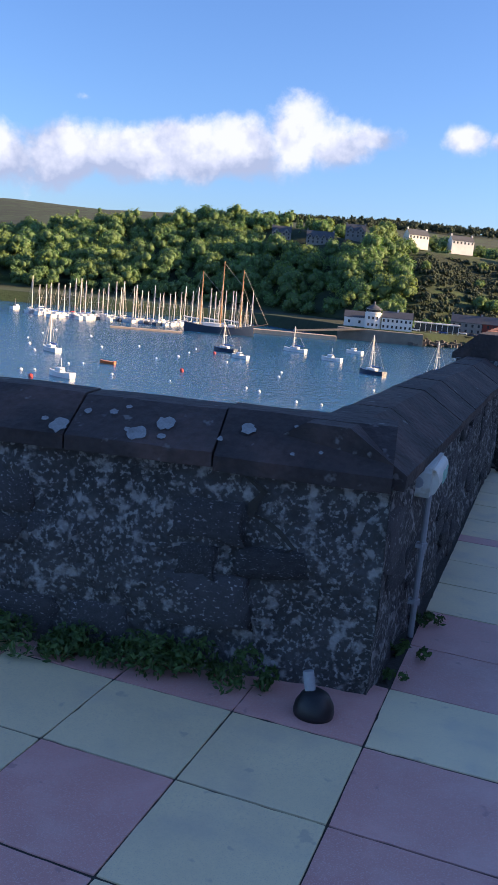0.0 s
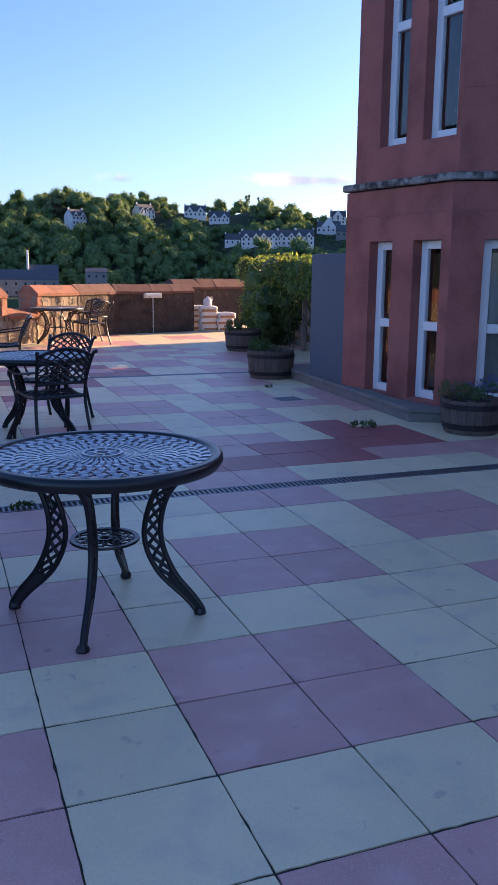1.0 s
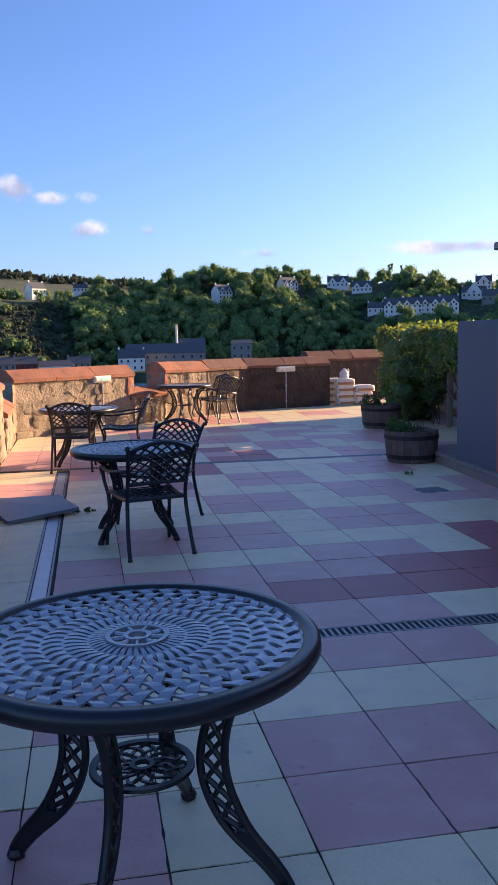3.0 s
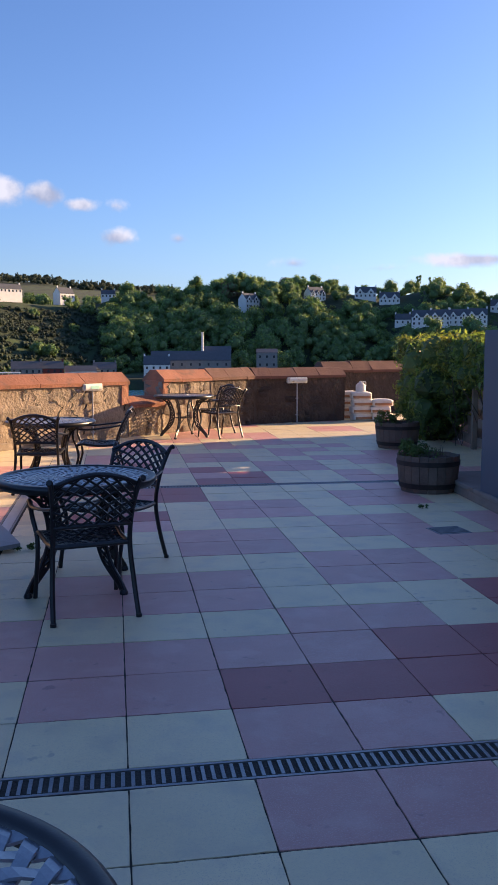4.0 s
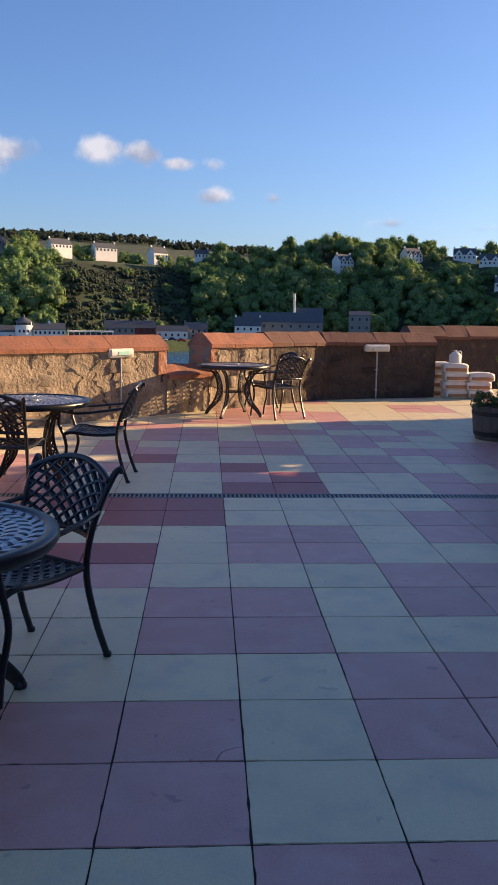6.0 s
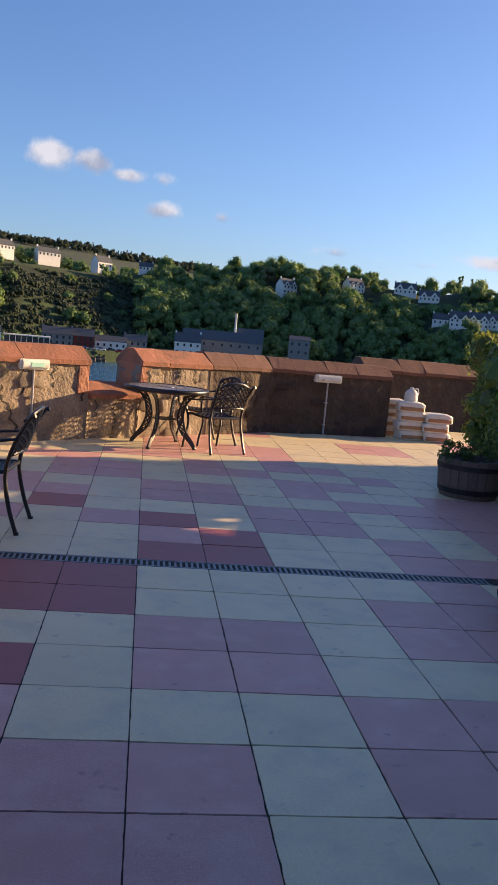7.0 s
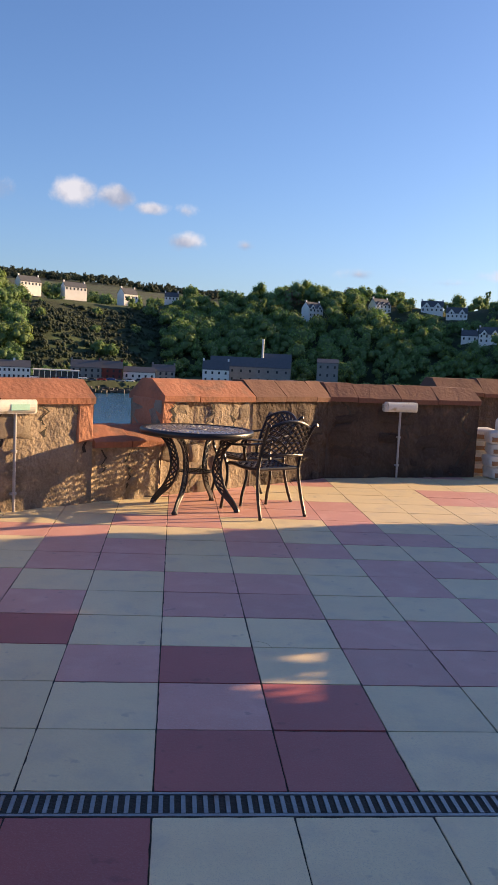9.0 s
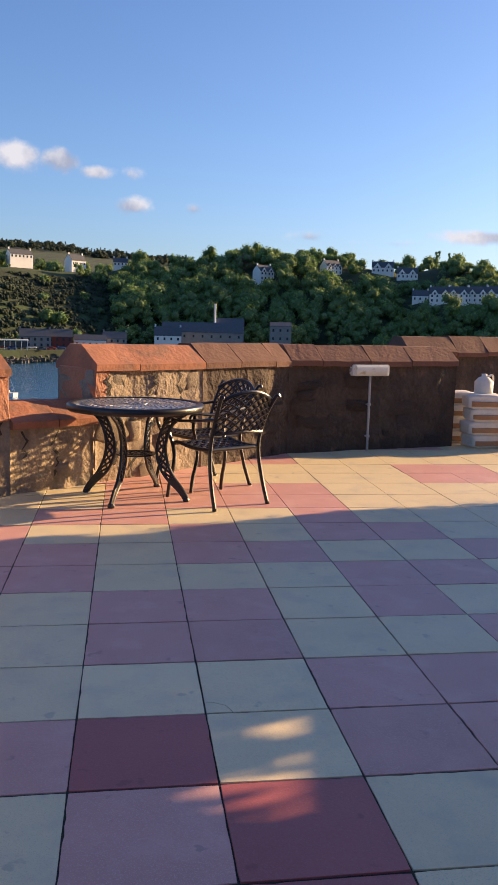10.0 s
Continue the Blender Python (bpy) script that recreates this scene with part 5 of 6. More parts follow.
def gabled_house(p, turn, w, d, h, wall, label, rise=None, windows=(3, 2), dormers=0, chimneys=2, scale_win=1.0, front_gables=0):
    root = thing("house", label, "house", Matrix.Translation(p) @ Matrix.Rotation(turn, 4, "Z"))
    rise = rise or d * 0.5
    bm = solid(((w, d, h + 6), (0, 0, h / 2 - 3)))
    prism_bm = bmesh.new()
    part("wall", bm, wall, root)
    for s in (-1, 1):
        vs = [(s * w / 2, -d / 2, h), (s * w / 2, d / 2, h), (s * w / 2, 0, h + rise), (s * (w / 2 - 0.3), -d / 2, h), (s * (w / 2 - 0.3), d / 2, h), (s * (w / 2 - 0.3), 0, h + rise)]
        raw("gable", vs, [(0, 1, 2), (5, 4, 3), (0, 2, 5, 3), (1, 4, 5, 2)], wall, root)
    prism_bm.free()
    for s in (-1, 1):
        o = 0.25
        vs = [(-w / 2 - 0.1, s * (d / 2 + o), h - o * rise / (d / 2)), (w / 2 + 0.1, s * (d / 2 + o), h - o * rise / (d / 2)), (w / 2 + 0.1, 0, h + rise + 0.02), (-w / 2 - 0.1, 0, h + rise + 0.02)]
        vs += [(x, y, z + 0.2) for x, y, z in vs]
        raw("roof_slope", vs, [(0, 1, 2, 3), (7, 6, 5, 4), (0, 4, 5, 1), (1, 5, 6, 2), (2, 6, 7, 3), (3, 7, 4, 0)], SLATE, root)
    for k in range(chimneys):
        x = (k / max(1, chimneys - 1) - 0.5) * (w - 0.9) if chimneys > 1 else 0
        part("chimney", solid(((0.9, 0.8, rise * 0.55 + 1.3), (x, 0, h + rise * 0.75 + 0.4))), wall, root)
    nx, nz = windows
    for i in range(nx):
        for k in range(nz):
            x = (i + 0.5) / nx * w - w / 2
            z = h * (k + 0.5) / nz
            win = part("window", solid(((1.0 * scale_win, 0.12, 1.4 * scale_win), (x, -d / 2 - 0.04, z))), DARK_WIN, root)
    for k in range(front_gables):
        x = (k + 0.5) / front_gables * w - w / 2
        g = w / front_gables * 0.32
        bm = bmesh.new()
        prism(bm, [(x - g, h - 0.6), (x + g, h - 0.6), (x + g, h), (x, h + g * 1.25), (x - g, h)], -d / 2 - 0.25, 0)
        part("front_gable", bm, wall, root)
        bm = bmesh.new()
        prism(bm, [(x - g - 0.2, h - 0.1), (x, h + g * 1.25 + 0.05), (x + g + 0.2, h - 0.1), (x + g + 0.2, h + 0.1), (x, h + g * 1.25 + 0.3), (x - g - 0.2, h + 0.1)], -d / 2 - 0.3, 0)
        part("gable_roof", bm, SLATE, root)
        part("window", solid(((1.0, 0.12, 1.3), (x, -d / 2 - 0.29, h + 0.1))), DARK_WIN, root)
    return root


def hill_house(az, el, w, d, h, wall, label, turn=0.0, **more):
    el -= LOWER(az)
    r = min(site(az, el), SHORE(az) + 185)
    HOUSES.append((az, math.degrees(w / 2 / r) + 0.25, el, r))
    p = spot(az, r, 1.4 + r * math.tan(radians(el)))
    return gabled_house(p, -radians(az) + turn, w, d, h, wall, label, **more)


hill_house(-18.5, 3.15, 13, 8, 4.5, GREY_HARL, "grey stone villa with a slate roof among trees", windows=(4, 2), front_gables=2)
hill_house(-15.9, 3.05, 18, 8, 4.2, GREY_HARL, "long grey stone house with dormers on the bluff", windows=(6, 2), front_gables=4)
hill_house(-13.6, 3.65, 13, 8, 4.4, GREY_HARL, "grey house with a slate roof on the bluff", windows=(4, 2), front_gables=2)
hill_house(-9.6, 3.85, 15, 7, 2.8, HARLING, "long low white house on the bluff", windows=(6, 1), turn=0.55)
hill_house(-6.7, 3.80, 16, 6, 2.7, HARLING, "long low white bungalow on the bluff", windows=(6, 1), chimneys=2, turn=0.5)
hill_house(-3.2, 3.55, 12, 8, 4.2, HARLING, "white house with a dark slate roof at the bluff edge", windows=(4, 1), turn=0.65)
hill_house(-0.3, 3.75, 10, 6, 2.6, HARLING, "low pale house half hidden by trees", windows=(4, 1))
hill_house(9.15, 3.1, 12, 8, 6.0, HARLING, "white two-storey house with two gables among trees", windows=(4, 2), front_gables=2, turn=0.7)
hill_house(13.6, 3.62, 13, 8, 5.0, HARLING, "white gabled house near the hill top", windows=(4, 2), front_gables=3, turn=0.7)
hill_house(17.0, 3.7, 15, 8, 4.2, HARLING, "pale house with slate roof among trees", windows=(5, 1), front_gables=2)
hill_house(18.6, 3.35, 14, 8, 4.0, HARLING, "white house with a slate roof among trees", windows=(5, 1), front_gables=2)
hill_house(19.5, 1.95, 10, 7, 3.6, HARLING, "low white cottage at the end of the terrace", windows=(3, 1))
for k in range(4):
    hill_house(20.75 + 1.18 * k, 1.9 + 0.03 * k, 12.6, 8.5, 5.4, HARLING, "white gabled terrace house above the trees", windows=(4, 2), front_gables=2, chimneys=2)
hill_house(25.9, 2.75, 16, 8, 4.2, HARLING, "white house with a slate roof on the right-hand hill".replace("right-hand ", "upper "), windows=(5, 1), front_gables=1)
hill_house(27.3, 2.5, 18, 8, 4.0, GREY_HARL, "grey slate-roofed house on the upper hill", windows=(5, 1))
hill_house(26.5, 3.35, 11, 8, 5.0, HARLING, "tall white house on the upper hill", windows=(3, 2), front_gables=1)
hill_house(30.0, 2.9, 16, 8, 4.5, HARLING, "white house on the upper hill", windows=(5, 1), front_gables=2)


def shore_house(az, r, w, d, h, wall, label, turn=0.0, **more):
    return gabled_house(spot(az, r, SEA + 5.4), -radians(az) + turn, w, d, h, wall, label, **more)


shore_house(5.2, 470, 44, 14, 9.0, GREY_HARL, "long dark distillery building with a slate roof", rise=5.0, windows=(9, 2), chimneys=0)
shore_house(7.0, 488, 16, 12, 12.5, GREY_HARL, "grey distillery building with roof lights", rise=4.2, windows=(5, 2), chimneys=0)
shore_house(2.9, 452, 14, 9, 7.0, HARLING, "white shore cottage with a dark roof", rise=4.5, windows=(4, 2))
shore_house(10.4, 466, 11.5, 10, 13.2, GREY_HARL, "square stone building below the wooded slope", rise=2.0, windows=(3, 3), chimneys=0)
shore_house(-5.7, 432, 15, 9, 5.5, GREY_HARL, "harbour building with a dark slate roof", rise=3.4, windows=(5, 2))
shore_house(-4.1, 436, 12, 9, 5.5, RED_HARL, "dark red harbour house with a slate roof", rise=3.4, windows=(4, 2))
shore_house(-2.2, 440, 16, 9, 4.0, HARLING, "low white harbour shed on the front", rise=2.5, windows=(5, 1), chimneys=0)
shore_house(-0.6, 444, 12, 9, 5.0, GREY_HARL, "grey harbour house with a slate roof", rise=3.2, windows=(4, 2))
stack = thing("chimney_stack", "pale slim distillery chimney", "chimney", Matrix.Translation(spot(6.0, 484, SEA + 5)))
bm = bmesh.new()
lathe(bm, [(0.75, 0), (0.6, 24.5), (0.7, 24.6), (0.7, 25.2), (0.0, 25.2)], 14)
part("shaft", bm, HARLING, stack)

# white round-towered harbour building
tower = thing("harbour_tower", "white round tower with a conical roof beside a white hall", "tower", Matrix.Translation(spot(-11.87, 386, SEA + 5.4)) @ Matrix.Rotation(radians(11.87), 4, "Z"))
bm = bmesh.new()
lathe(bm, [(3.75, -2), (3.7, 6.4), (3.95, 6.5), (3.95, 6.9), (3.3, 6.95), (3.3, 8.6), (3.7, 8.7)], 28)
part("drum", bm, HARLING, tower)
bm = bmesh.new()
lathe(bm, [(4.1, 8.6), (0.5, 10.6), (0.45, 11.6), (0.0, 12.0)], 28)
part("cone_roof", bm, SLATE, tower)
for k in range(9):
    a = radians(-150 + k * 15)
    bm = solid(((0.9, 0.2, 1.1), (3.32 * math.cos(a), 3.32 * math.sin(a), 7.8), a + math.pi / 2))
    part("window", bm, DARK_WIN, tower)
for a in (-120, -90, -60):
    for z in (1.6, 4.6):
        part("window", solid(((0.9, 0.2, 1.2), (3.72 * math.cos(radians(a)), 3.72 * math.sin(radians(a)), z), radians(a) + math.pi / 2)), DARK_WIN, tower)
shore_house(-10.25, 388, 13.8, 8.5, 5.3, HARLING, "white two-storey harbour hall with a grey roof", rise=2.7, windows=(7, 2), chimneys=1, scale_win=0.85)
shore_house(-13.1, 392, 9.5, 7, 4.2, HARLING, "low white annex beside the round tower", rise=2.6, windows=(2, 1), chimneys=0)
canopy = thing("pier_shed", "long low glazed pier shed with a pale flat roof", "shed", Matrix.Translation(spot(-7.6, 400, SEA + 5.4)) @ Matrix.Rotation(radians(7.6), 4, "Z"))
part("roof", solid(((21, 6, 0.5), (0, 0, 4.3)), bevel=0.1), HARLING, canopy)
part("glazing", solid(((20, 0.15, 2.8), (0, -2.2, 2.4))), DARK_WIN, canopy)
for k in range(9):
    part("post", solid(((0.25, 0.25, 5.5), (-10 + 2.5 * k, -2.6, 1.5))), HARLING, canopy)

# quays, ramp, pontoons
def bank(name, label, az0, az1, r, depth, top, mat, low=SEA - 2):
    a, b = spot(az0, r), spot(az1, r)
    mid, d = (a + b) / 2, b - a
    ob = part(name, solid(((d.length, depth, top - low), (0, depth / 2, (top + low) / 2)), bevel=0.05), mat)
    ob.matrix_world = Matrix.Translation((mid.x, mid.y, 0)) @ Matrix.Rotation(math.atan2(d.y, d.x), 4, "Z")
    return tagged(ob, label, "quay", kind="structure")


bank("quay_1", "stone harbour quay", -14.2, -8.4, 371, 12, SEA + 5.0, QUAY)
bank("pier", "pale timber pier deck", -20.6, -14.2, 352, 7, SEA + 1.7, TIMBER_DECK)
bank("pontoon_1", "pale floating pontoon", -29.7, -24.8, 308, 2.6, SEA + 0.6, TIMBER_DECK)
bank("pontoon_2", "pale floating pontoon among the yachts", -34.8, -21.0, 371, 2.4, SEA + 0.6, TIMBER_DECK)
ramp = part("slipway", solid(((30, 4, 0.6), (0, 0, 0), 0.0)), QUAY)
ramp.matrix_world = look(spot(-14.8, 366, SEA + 3.6), spot(-17.5, 362, SEA + 1.9)) @ Matrix.Rotation(math.pi / 2, 4, "X") @ Matrix.Rotation(math.pi / 2, 4, "Z")
tagged(ramp, "sloping pale slipway ramp", "slipway", kind="structure")
rr = random.Random(9)
verts, faces = [], []
for k in range(260):
    az, dr = rr.uniform(-9.5, -2.5), rr.uniform(-7, 6)
    c = spot(az, SHORE(az) + dr, SEA + 0.4 + (dr + 7) * 0.3)
    s = rr.uniform(0.5, 1.4)
    b = len(verts)
    for sx in (-1, 1):
        for sy in (-1, 1):
            for sz in (-1, 1):
                verts.append((c.x + sx * s * rr.uniform(0.5, 1), c.y + sy * s * rr.uniform(0.5, 1), c.z + sz * s * rr.uniform(0.4, 0.8)))
    faces += [tuple(b + j for j in f) for f in ((0, 1, 3, 2), (4, 6, 7, 5), (0, 4, 5, 1), (2, 3, 7, 6), (0, 2, 6, 4), (1, 5, 7, 3))]
tagged(raw("shore_rocks", verts, faces, ROCK), "dark rock armour along the shore", "rocks", kind="stuff")


def parked_car(az, r, mat, label):
    root = thing("car", label, "car", Matrix.Translation(spot(az, r, SEA + 5.35)) @ Matrix.Rotation(radians(-az + 12), 4, "Z"), group="parked cars")
    part("body", solid(((4.2, 1.7, 0.7), (0, 0, 0.65)), bevel=0.15), mat, root)
    part("cabin", solid(((2.2, 1.5, 0.6), (-0.2, 0, 1.28)), bevel=0.2), DARK_WIN, root)
    for sx in (-1.3, 1.3):
        for sy in (-0.8, 0.8):
            bm = bmesh.new()
            tube(bm, [(sx, sy - 0.1, 0.32), (sx, sy + 0.1, 0.32)], 0.32, 12)
            part("wheel", bm, BLACK_PLASTIC, root)


for k in range(13):
    parked_car(-9.0 + 0.62 * k, 398 + (k % 3) * 7, (BOAT_WHITE, BOAT_NAVY, BOAT_RED, BOAT_BLUE, GREY_HARL)[k % 5], ("white", "navy", "red", "blue", "grey")[k % 5] + " car parked on the harbour front")


# boats
def hull_mesh(length, beam, free, sheer=0.25, flat_stern=True):
    bm = bmesh.new()
    rows, n = [], 10
    for k in range(n + 1):
        f = k / n
        x = (f - 0.5) * length
        half = beam / 2 * (min(1.0, 0.72 + 1.4 * f) if f < 0.4 else 1.0 - ((f - 0.4) / 0.6) ** 2.2)
        top = free * (1 + sheer * (2 * f - 0.9) ** 2)
        half = max(half, 0.02)
        rows.append([bm.verts.new((x, y * half, z)) for y, z in ((-1, top), (-0.86, 0.0), (-0.3, -0.35), (0.3, -0.35), (0.86, 0.0), (1, top))])
    for a, b in zip(rows, rows[1:]):
        for j in range(5):
            bm.faces.new((a[j], b[j], b[j + 1], a[j + 1]))
        bm.faces.new((a[0], a[5], b[5], b[0]))
    bm.faces.new(rows[0])
    bm.faces.new(rows[-1][::-1])
    bmesh.ops.recalc_face_normals(bm, faces=bm.faces)
    return bm


def yacht(az, el, length, mast, hull, label, heading, cover=None, group=""):
    r = (1.4 - SEA) / math.tan(radians(-el))
    root = thing("yacht", label, "yacht", None, group=group)
    part("hull", hull_mesh(length, length * 0.3, length * 0.11), hull, root)
    part("cabin", solid(((length * 0.36, length * 0.17, length * 0.07), (0, 0, length * 0.15)), bevel=length * 0.015), BOAT_WHITE, root)
    bm = bmesh.new()
    x = length * 0.06
    tube(bm, [(x, 0, length * 0.1), (x, 0, mast)], [0.22, 0.14], 6)
    tube(bm, [(x - mast * 0.04, -0.9, mast * 0.55), (x - mast * 0.04, 0.9, mast * 0.55)], 0.05, 4)
    part("mast", bm, MAST, root)
    bm = bmesh.new()
    tube(bm, [(x, 0, length * 0.24), (x - length * 0.42, 0, length * 0.23)], 0.17, 6)
    part("boom", bm, cover or BOAT_BLUE, root, "boom with a furled sail cover")
    bm = bmesh.new()
    for end in ((length * 0.49, 0, length * 0.14), (-length * 0.49, 0, length * 0.13), (x - 0.3, -length * 0.14, length * 0.12), (x - 0.3, length * 0.14, length * 0.12)):
        tube(bm, [(x, 0, mast * 0.98), end], 0.045, 3)
    part("rigging", bm, ROPE, root)
    root.matrix_world = Matrix.Translation(spot(az, r, SEA)) @ Matrix.Rotation(radians(heading), 4, "Z")
    return root


yacht(-33.75, -5.55, 8.0, 9.5, BOAT_WHITE, "white sailing yacht on a mooring", 150)
yacht(-21.9, -4.68, 8.5, 8.5, BOAT_NAVY, "dark blue yacht with a white cabin on a mooring", 160)
yacht(-17.05, -4.25, 8.5, 8.0, BOAT_WHITE, "white yacht with a blue sail cover on a mooring", 165)
yacht(-11.7, -5.28, 8.6, 10.0, BOAT_NAVY, "navy-hulled yacht on a mooring", 150)
yacht(-7.35, -5.0, 8.0, 9.5, BOAT_WHITE, "white yacht on a mooring", 140)
ry = random.Random(31)
for k in range(40):
    az = -34.7 + 14.6 * k / 39 + ry.uniform(-0.12, 0.12)
    yacht(az, -3.08 - 0.22 * ry.random(), ry.uniform(8, 12), ry.uniform(12.0, 17.0), BOAT_WHITE if ry.random() < 0.8 else BOAT_NAVY, "yacht berthed in the marina", ry.choice((100, 280, 95, 90, 20)),
          BOAT_RED if k in (7, 8) else (BOAT_BLUE if ry.random() < 0.5 else BOAT_WHITE), "marina yachts")


def motor_boat(az, el, length, hull, label, heading, wheelhouse=True):
    r = (1.4 - SEA) / math.tan(radians(-el))
    root = thing("motor_boat", label, "boat")
    part("hull", hull_mesh(length, length * 0.34, length * 0.14), hull, root)
    if wheelhouse:
        part("wheelhouse", solid(((length * 0.26, length * 0.2, length * 0.14), (length * 0.05, 0, length * 0.20)), bevel=length * 0.02), BOAT_WHITE, root)
        part("windscreen", solid(((length * 0.264, length * 0.17, length * 0.05), (length * 0.052, 0, length * 0.225))), DARK_WIN, root)
        bm = bmesh.new()
        tube(bm, [(0, 0, length * 0.3), (0, 0, length * 0.55)], 0.05, 5)
        part("aerial", bm, MAST, root)
    else:
        for x in (-0.2, 0.05, 0.25):
            part("thwart", solid(((length * 0.06, length * 0.26, 0.06), (x * length, 0, length * 0.145))), SPAR, root)
    root.matrix_world = Matrix.Translation(spot(az, r, SEA)) @ Matrix.Rotation(radians(heading), 4, "Z")


motor_boat(-33.2, -7.25, 6.2, BOAT_WHITE, "white motor cruiser on a mooring", 165)
motor_boat(-30.0, -6.15, 4.0, ORANGE, "small orange rowing boat", 175, False)
motor_boat(-20.85, -5.05, 5.8, BOAT_WHITE, "white motor boat with a blue canopy", 160)
motor_boat(-14.5, -4.65, 6.8, BOAT_WHITE, "white open motor launch", 165)
motor_boat(-12.95, -4.0, 6.6, BOAT_WHITE, "white motor boat on a mooring", 160)
motor_boat(-35.8, -2.95, 8.0, BOAT_WHITE, "white motor yacht under way", 100)

ship = thing("tall_ship", "dark-hulled three-masted sailing ship with varnished masts", "ship")
part("hull", hull_mesh(27, 6.2, 2.6, 0.5), BOAT_NAVY, ship)
part("deckhouse", solid(((7, 3, 1.6), (-3, 0, 3.2)), ((3, 2.4, 1.4), (5, 0, 3.1)), bevel=0.2), BOAT_WHITE, ship)
for x, top in ((-7.6, 23.5), (0.3, 28.0), (8.0, 25.2)):
    bm = bmesh.new()
    tube(bm, [(x, 0, 1.5), (x, 0, top * 0.65), (x, 0, top)], [0.34, 0.26, 0.14], 8)
    part("mast", bm, SPAR, ship, "varnished mast")
    bm = bmesh.new()
    tube(bm, [(x - 0.4, 0, 5.0), (x - 6.5, 0, 5.6)], 0.3, 6)
    part("boom", bm, BOAT_WHITE, ship)
    bm = bmesh.new()
    for s in (-1, 1):
        for dx in (-1.6, -0.8, 0, 0.8):
            tube(bm, [(x, 0, top * 0.72), (x + dx, s * 2.8, 2.6)], 0.05, 3)
    part("shrouds", bm, ROPE, ship)
bm = bmesh.new()
tube(bm, [(12.0, 0, 3.4), (19.0, 0, 5.2)], [0.25, 0.14], 8)
part("bowsprit", bm, SPAR, ship)
bm = bmesh.new()
for a, b in (((8.0, 0, 25.0), (18.8, 0, 5.2)), ((8.0, 0, 19.0), (15.0, 0, 4.2)), ((0.3, 0, 27.0), (8.0, 0, 19.0)), ((-7.6, 0, 23.0), (0.3, 0, 15.0)), ((-7.6, 0, 23.0), (-13.3, 0, 3.5))):
    tube(bm, [a, b], 0.06, 3)
part("stays", bm, ROPE, ship)
ship.matrix_world = Matrix.Translation(spot(-22.3, 327, SEA)) @ Matrix.Rotation(radians(20), 4, "Z")
rr = random.Random(12)
verts, faces = [], []
bm = bmesh.new()
for k in range(34):
    az, el = rr.uniform(-36, -6), rr.uniform(-8.0, -4.1)
    bmesh.ops.create_icosphere(bm, subdivisions=1, radius=rr.uniform(0.25, 0.45), matrix=Matrix.Translation(spot(az, (1.4 - SEA) / math.tan(radians(-el)), SEA + 0.1)))
tagged(part("mooring_buoys", bm, BOAT_WHITE), "small white mooring buoys on the water", "buoys", kind="stuff")
bm = bmesh.new()
for az, el in ((-35.2, -7.4), (-24.9, -6.3), (-22.6, -4.9)):
    bmesh.ops.create_icosphere(bm, subdivisions=1, radius=0.5, matrix=Matrix.Translation(spot(az, (1.4 - SEA) / math.tan(radians(-el)), SEA + 0.2)))
tagged(part("red_buoys", bm, BOAT_RED), "red mooring buoys", "buoys", kind="stuff")

# ---- woods ----
rng = np.random.default_rng(7)


def tree_kind(height, width, conical, lobes=9, leaves=300, core_sides=6):
    """Leaf clumps on lobes round a stem, and the dark lobes inside them, as arrays."""
    cs, rs = [], []
    for k in range(lobes):
        f = rng.uniform(0.30, 0.92)
        spread = width * (0.42 * math.sin(math.pi * min(1, f * 0.95)) if not conical else 0.42 * (1.02 - f))
        a = rng.uniform(0, 6.28)
        cs.append((spread * math.cos(a) * rng.uniform(0.4, 1.15), spread * math.sin(a) * rng.uniform(0.4, 1.15), f * height))
        rs.append(width * rng.uniform(0.16, 0.30) * (1.0 if not conical else 0.6))
    cs, rs = np.array(cs), np.array(rs)
    pick = rng.integers(0, lobes, leaves)
    d = rng.normal(size=(leaves, 3))
    d[:, 2] = d[:, 2] * 0.8 + 0.35
    d /= np.linalg.norm(d, axis=1)[:, None]
    p = cs[pick] + d * (rs[pick] * rng.uniform(0.8, 1.3, leaves))[:, None]
    nrm = d + 0.55 * rng.normal(size=(leaves, 3))
    nrm /= np.linalg.norm(nrm, axis=1)[:, None]
    u = np.cross(nrm, rng.normal(size=(leaves, 3)))
    u /= np.linalg.norm(u, axis=1)[:, None]
    v = np.cross(nrm, u)
    s = rng.uniform(0.22, 0.6, leaves)[:, None] * width / 10
    lv = np.stack([p - u * s, p - v * s * 0.7 + nrm * s * 0.15, p + u * s, p + v * s * 0.7 + nrm * s * 0.15], 1).reshape(-1, 3)
    ico = bmesh.new()
    bmesh.ops.create_icosphere(ico, subdivisions=1, radius=1.0)
    iv, jf = np.array([w.co[:] for w in ico.verts]), np.array([[w.index for w in f.verts] for f in ico.faces])
    ico.free()
    cv = np.concatenate([c + iv * r * 0.86 * rng.uniform(0.85, 1.1, (len(iv), 1)) for c, r in zip(cs, rs)])
    cf = np.concatenate([jf + k * len(iv) for k in range(lobes)])
    return lv, cv, cf


